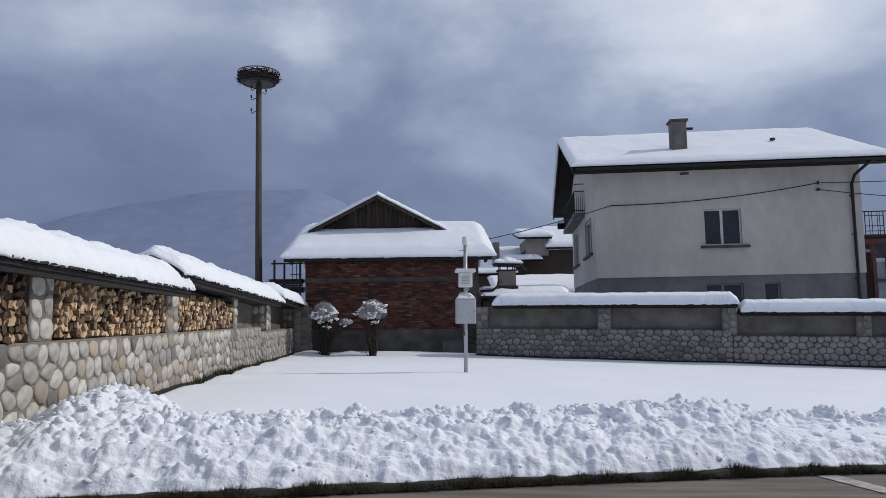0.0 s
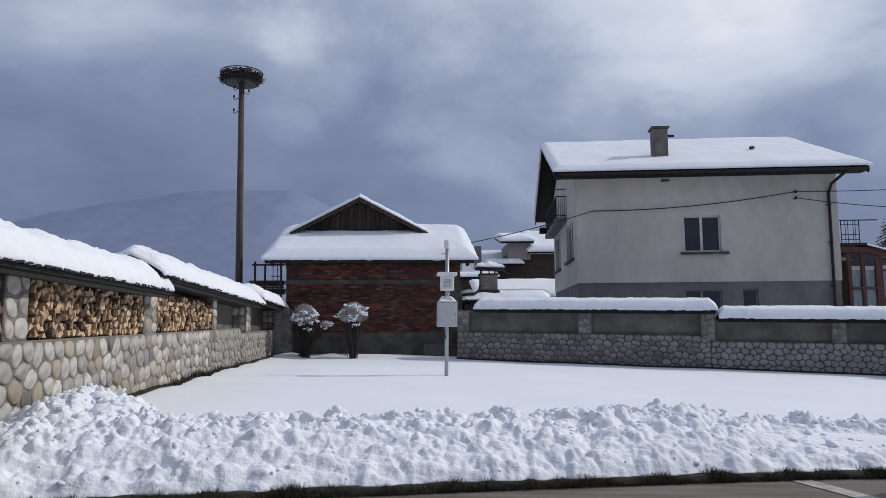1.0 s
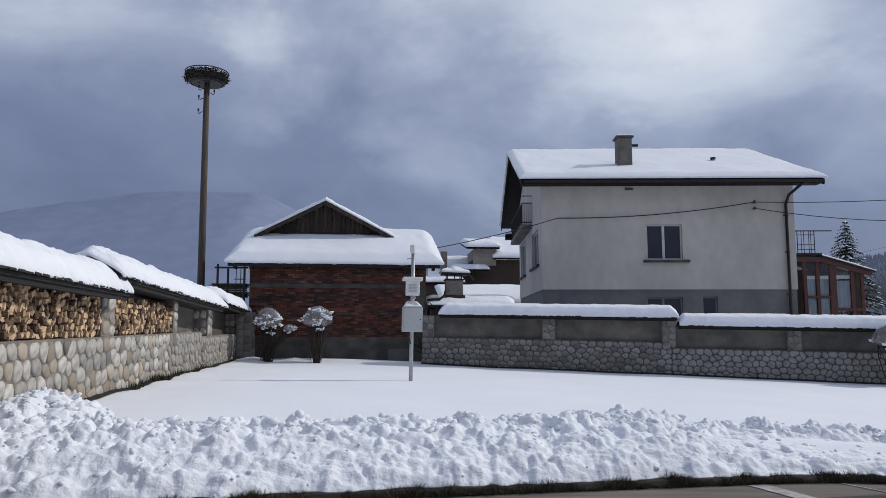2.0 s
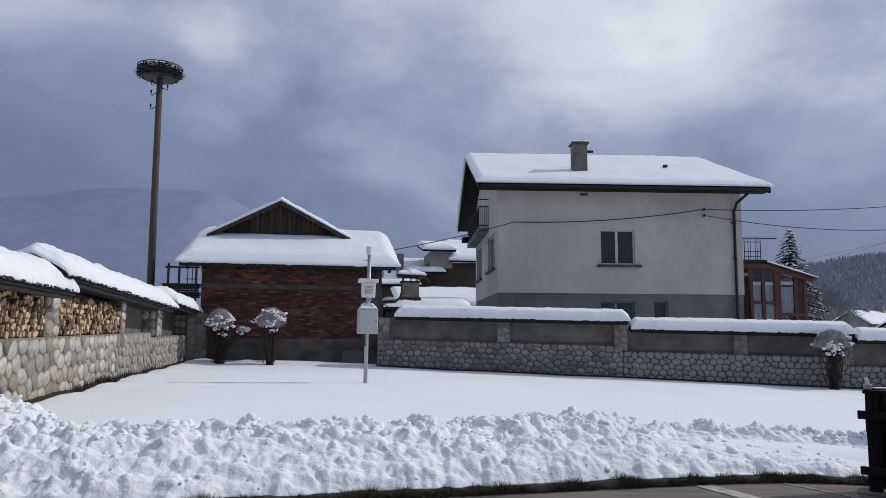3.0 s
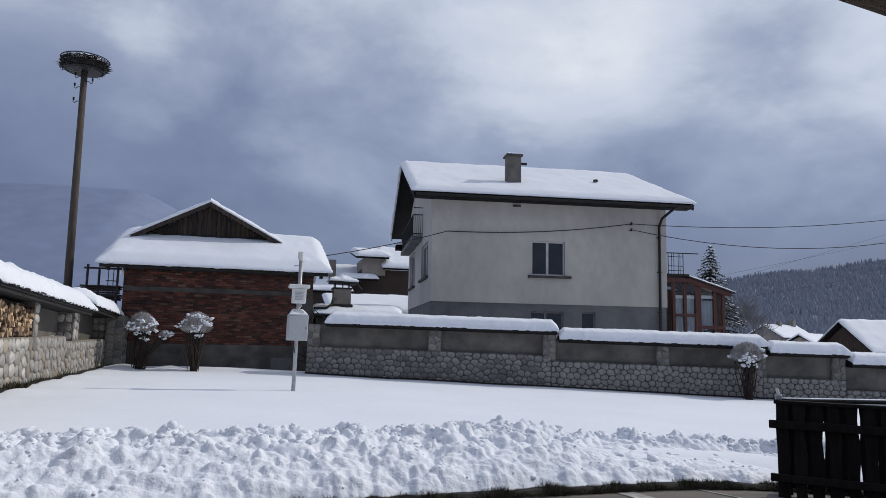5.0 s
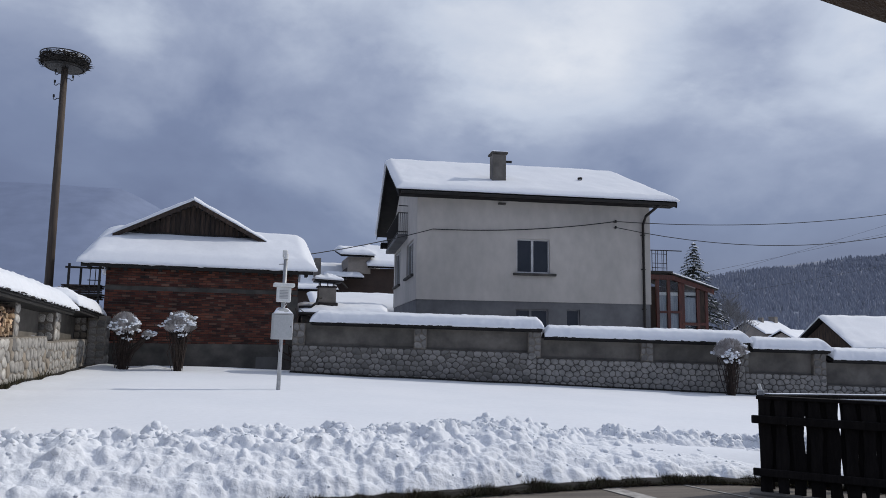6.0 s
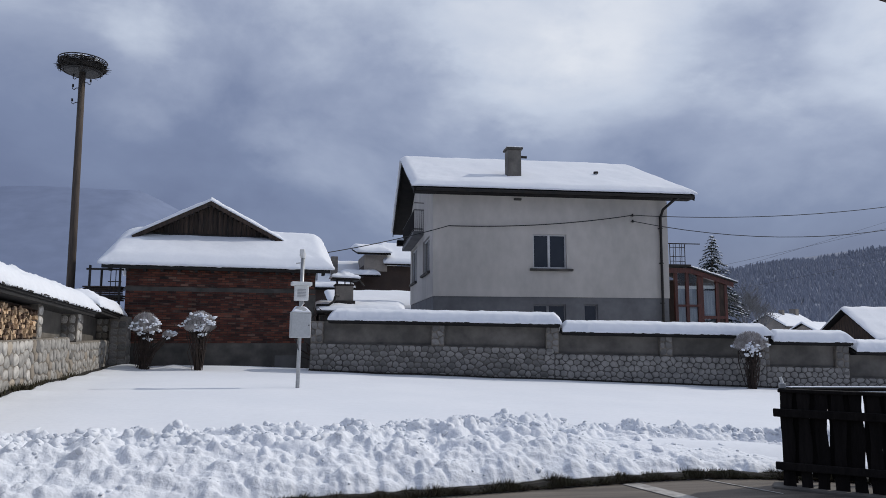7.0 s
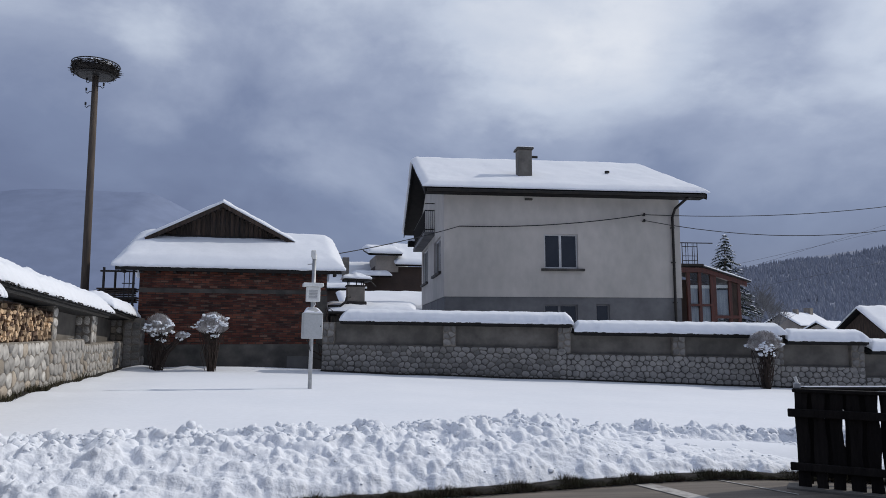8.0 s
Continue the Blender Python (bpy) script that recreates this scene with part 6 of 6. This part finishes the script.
def make_bare_tree(x, y, h, seed, label):
    tr = thing("bare_tree", pose(x, y, -0.6), label, "tree", "bare trees behind the winter garden")
    rnd = random.Random(seed)
    part("trunk", rod((0, 0, -0.3), (0, 0, h * 0.45), 0.12, 0.07, 7), STEM, tr)
    bm = bmesh.new()
    def grow(p, d, ln, r, k):
        e = p + d * ln
        put_rod(bm, p, e, r, r * 0.6, 4)
        if k:
            for _ in range(5 if k > 1 else 7):
                v = (d + Vector((rnd.uniform(-0.8, 0.8), rnd.uniform(-0.8, 0.8), rnd.uniform(-0.1, 0.5)))).normalized()
                grow(p + d * ln * rnd.uniform(0.45, 1.0), v, ln * rnd.uniform(0.55, 0.8), r * 0.55, k - 1)
    for _ in range(4):
        grow(Vector((0, 0, h * rnd.uniform(0.25, 0.45))), Vector((rnd.uniform(-0.5, 0.5), rnd.uniform(-0.5, 0.5), 1)).normalized(), h * 0.26, 0.05, 3)
    part("crown", bm, FROSTED, tr, "frosted bare branches")
    return tr


make_bare_tree(35.4, 47.5, 6.4, 121, "frosted bare tree beside the spruce")
make_bare_tree(38.4, 50.0, 5.6, 122, "small frosted bare tree before the hill")


# ---- fence and porch by the paving ----
def make_fence():
    """Boards nailed on both sides of two rails, running towards the porch; a second run turns off at its corner post."""
    m = pose(5.22, 6.27, -0.089, 0, 0, -42.0)
    fc = thing("fence", m, "black-stained wooden board fence at the edge of the paving", "fence")
    long = 2.5
    for z0, z1 in ((0.72, 0.80), (0.19, 0.265)):
        part("rail", boxed((-0.20, -0.075, z0), (long, -0.03, z1), 0.006), BLACK_WOOD, fc)
    part("top_rail", boxed((-0.15, -0.05, 0.965), (long, 0.06, 1.0), 0.006), BLACK_WOOD, fc)
    rnd = random.Random(131)
    n = int(long / 0.155)
    for i in range(n):
        x = -0.13 + 0.155 * i
        for near, (dx, w, y0) in enumerate(((0.100, 0.075, 0.004), (0.0, 0.112, -0.028))):
            foot, step = (0.02, 0.118) if near else (0.13, 0.104)
            if near == 0 and i in (2, 4, 8, 11):
                dx += 0.020
            ph = rnd.uniform(0, 6)
            out = [(x + dx + 0.008 * math.sin(1.1 * k + ph), foot + step * k) for k in range(9)] + [(x + dx + w + 0.011 * math.sin(1.3 * k + 2 * ph), foot + step * k) for k in range(8, -1, -1)]
            part("board", prism(out, y0, y0 + 0.026), BLACK_WOOD, fc)
    for x in (-0.09, 1.3, 2.45):
        part("post", boxed((x - 0.045, 0.045, -0.05), (x + 0.045, 0.13, 0.962), 0.006), BLACK_WOOD, fc)
    kb = part("kerb", boxed((-0.24, -0.12, -0.08), (long, 0.16, 0.03), 0.01), RENDER_GREY)
    kb.matrix_world = m
    tagged(kb, "low pale concrete kerb under the black fence", "kerb", kind="structure")
    lm = part("post_lamp", boxed((-0.14, 0.0, 1.0), (-0.07, 0.05, 1.06), 0.01), GALV, fc, "small grey lamp fitting on the post")
    part("bracket", rod((-0.12, 0.02, 1.12), (-0.09, 0.02, 1.02), 0.016), WHITE_PLASTIC, lm)
    # the second run, seen over the first
    fb = thing("fence", pose(5.31, 6.42, -0.09, 0, 1.1, 2.0), "black wooden fence rail with a thin line of snow", "fence")
    part("top_rail", boxed((0.0, 0.0, 0.965), (3.4, 0.10, 1.0), 0.006), BLACK_WOOD, fb)
    part("snow", snow_sheet(patch((0.0, 0.01, 1.002), (3.38, 0.01, 1.002), (3.38, 0.09, 1.002), (0.0, 0.09, 1.002)), 0.014, 60, 4, lump=0.006, over=0.0, edge=0.03), SNOW, fb, "thin line of snow")
    for x in (0.05, 2.0, 3.2):
        part("post", boxed((x - 0.04, 0.056, -0.05), (x + 0.04, 0.10, 0.966), 0.005), BLACK_WOOD, fb)


make_fence()


def make_porch():
    """The eave over the camera's right shoulder."""
    pr = thing("porch_roof", pose(1.62, 1.688, 2.572, 0, 0, 11.8), "brown boarded porch eave overhead", "porch roof")
    part("soffit", boxed((-0.5, -2.6, 0.0), (4.0, 0.0, 0.025), 0.0), EAVE_BROWN, pr)
    part("fascia", boxed((-0.5, 0.0, 0.004), (4.0, 0.035, 0.16), 0.004), EAVE_BROWN, pr)
    part("deck", boxed((-0.5, -2.6, 0.03), (4.0, 0.03, 0.14), 0.0), EAVE_BROWN, pr)
    for x, y in ((3.8, -0.3), (3.8, -2.4)):
        part("post", boxed((x - 0.06, y - 0.06, -2.75), (x + 0.06, y + 0.06, 0.0), 0.008), EAVE_BROWN, pr)


make_porch()


# ---- wires ----
def wire(a, b, sag, r=0.014, n=24):
    a, b = Vector(a), Vector(b)
    pts = [a.lerp(b, i / n) - Vector((0, 0, 4 * sag * (i / n) * (1 - i / n))) for i in range(n + 1)]
    return put_tube(bmesh.new(), pts, r, 5)


def make_wires():
    hm = HOUSE
    b1, b2 = hm @ Vector((8.03, -0.17, 6.12)), hm @ Vector((8.03, -0.17, 5.88))
    k1 = hm @ Vector((0.60, -0.06, 5.54))
    for nm, a, b, sag, r, lb in (("cable", b1, k1, 0.17, 0.020, "black cable slung along the house front"), ("cable", k1, (1.15, 23.2, 3.98), 0.08, 0.016, "black cable running down past the barn"),
                                 ("cable", b1, (40.0, 25.0, 10.27), 1.07, 0.016, "black overhead wire from the house"), ("cable", b2, (40.0, 24.0, 10.9), 2.27, 0.016, "lower black overhead wire"),
                                 ("cable", (24, 50, 3.2), (75, 50, 18.2), 0.3, 0.009, "thin far overhead wire"), ("cable", (24, 50, 4.5), (75, 50, 16.1), 0.3, 0.009, "thin far overhead wire"),
                                 ("cable", (24, 50, 2.8), (75, 50, 12.45), 0.3, 0.009, "thin far overhead wire")):
        tagged(part(nm, wire(a, b, sag, r), CABLE), lb, "cable", "overhead cables")


make_wires()


# ---- distance ----
def hill_z(x, y):
    """The wooded hill beyond the village."""
    k = max(0.0, min(1.0, (y - 330) / 380.0))
    crest = 58 + 0.135 * (x - 330) if x > 330 else 58 - 0.11 * (330 - x)
    return max(-4.0, -7.0 * min(1.0, max(0.0, (x - 100) / 300)) * k + crest * (k ** 1.15) + 7 * fbm(x * 0.008, y * 0.008, 0.5, 3) * k)


def make_hill():
    xs, ys = [120 + 20 * i for i in range(62)], [300 + 20 * j for j in range(26)]
    verts = [(x, y, hill_z(x, y)) for y in ys for x in xs]
    w = len(xs)
    me = bpy.data.meshes.new("hill")
    me.from_pydata(verts, [], [(j * w + i, j * w + i + 1, (j + 1) * w + i + 1, (j + 1) * w + i) for j in range(len(ys) - 1) for i in range(w - 1)])
    me.materials.append(HAZED_FLOOR)
    tagged(new("backdrop_hill", me), "wooded hill behind the village, haze put into its blue-grey colour", "hill", kind="structure")
    rnd = random.Random(141)
    verts, faces, mi = [], [], []
    for _ in range(26000):
        x, y = rnd.uniform(250, 900), rnd.uniform(340, 715)
        z, h = hill_z(x, y) - 1, rnd.uniform(3.5, 7.5)
        r = h * rnd.uniform(0.22, 0.34)
        for lo, hi, q in ((0.05, 0.62, 1.0), (0.40, 1.0, 0.66)):
            k = len(verts)
            a0 = rnd.uniform(0, 6)
            verts += [(x + r * q * math.cos(a0 + 1.2566 * i) * rnd.uniform(0.7, 1.2), y + r * q * math.sin(a0 + 1.2566 * i), z + h * lo) for i in range(5)] + [(x + rnd.uniform(-0.3, 0.3), y, z + h * hi)]
            faces += [(k + i, k + (i + 1) % 5, k + 5) for i in range(5)]
            mi += [1 if rnd.random() < 0.42 else 0 for i in range(5)]
    me = bpy.data.meshes.new("far_woods")
    me.from_pydata(verts, [], faces)
    me.materials.append(HAZED_WOOD)
    me.materials.append(HAZED_SNOWY_TREES)
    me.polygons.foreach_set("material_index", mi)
    tagged(new("far_woods", me), "distant snow-dusted conifer woods, haze put into their colour", "woods", kind="stuff")


make_hill()


def make_mountain():
    def ridge(x):
        if x > -170:
            return 176 * max(0.0, 1 - ((x + 170) / 260.0)) ** 0.75
        return 176 - 0.00032 * (x + 170) ** 2
    xs, verts = [-1500 + 12 * i for i in range(140)], []
    for k in range(9):
        for x in xs:
            t = k / 8
            z = max(0.0, ridge(x)) * t ** 0.8
            verts.append((x, 620 + 280 * t, z + 4 * t * fbm(x * 0.006, t * 1.5, 0.0, 3) - 3))
    w = len(xs)
    me = bpy.data.meshes.new("mountain")
    me.from_pydata(verts, [], [(j * w + i, j * w + i + 1, (j + 1) * w + i + 1, (j + 1) * w + i) for j in range(8) for i in range(w - 1)])
    me.polygons.foreach_set("use_smooth", [True] * len(me.polygons))
    me.materials.append(HAZED_MOUNTAIN)
    tagged(new("backdrop_mountain", me), "dim mountain with the cloud haze put into its blue colour", "mountain", kind="structure")


make_mountain()
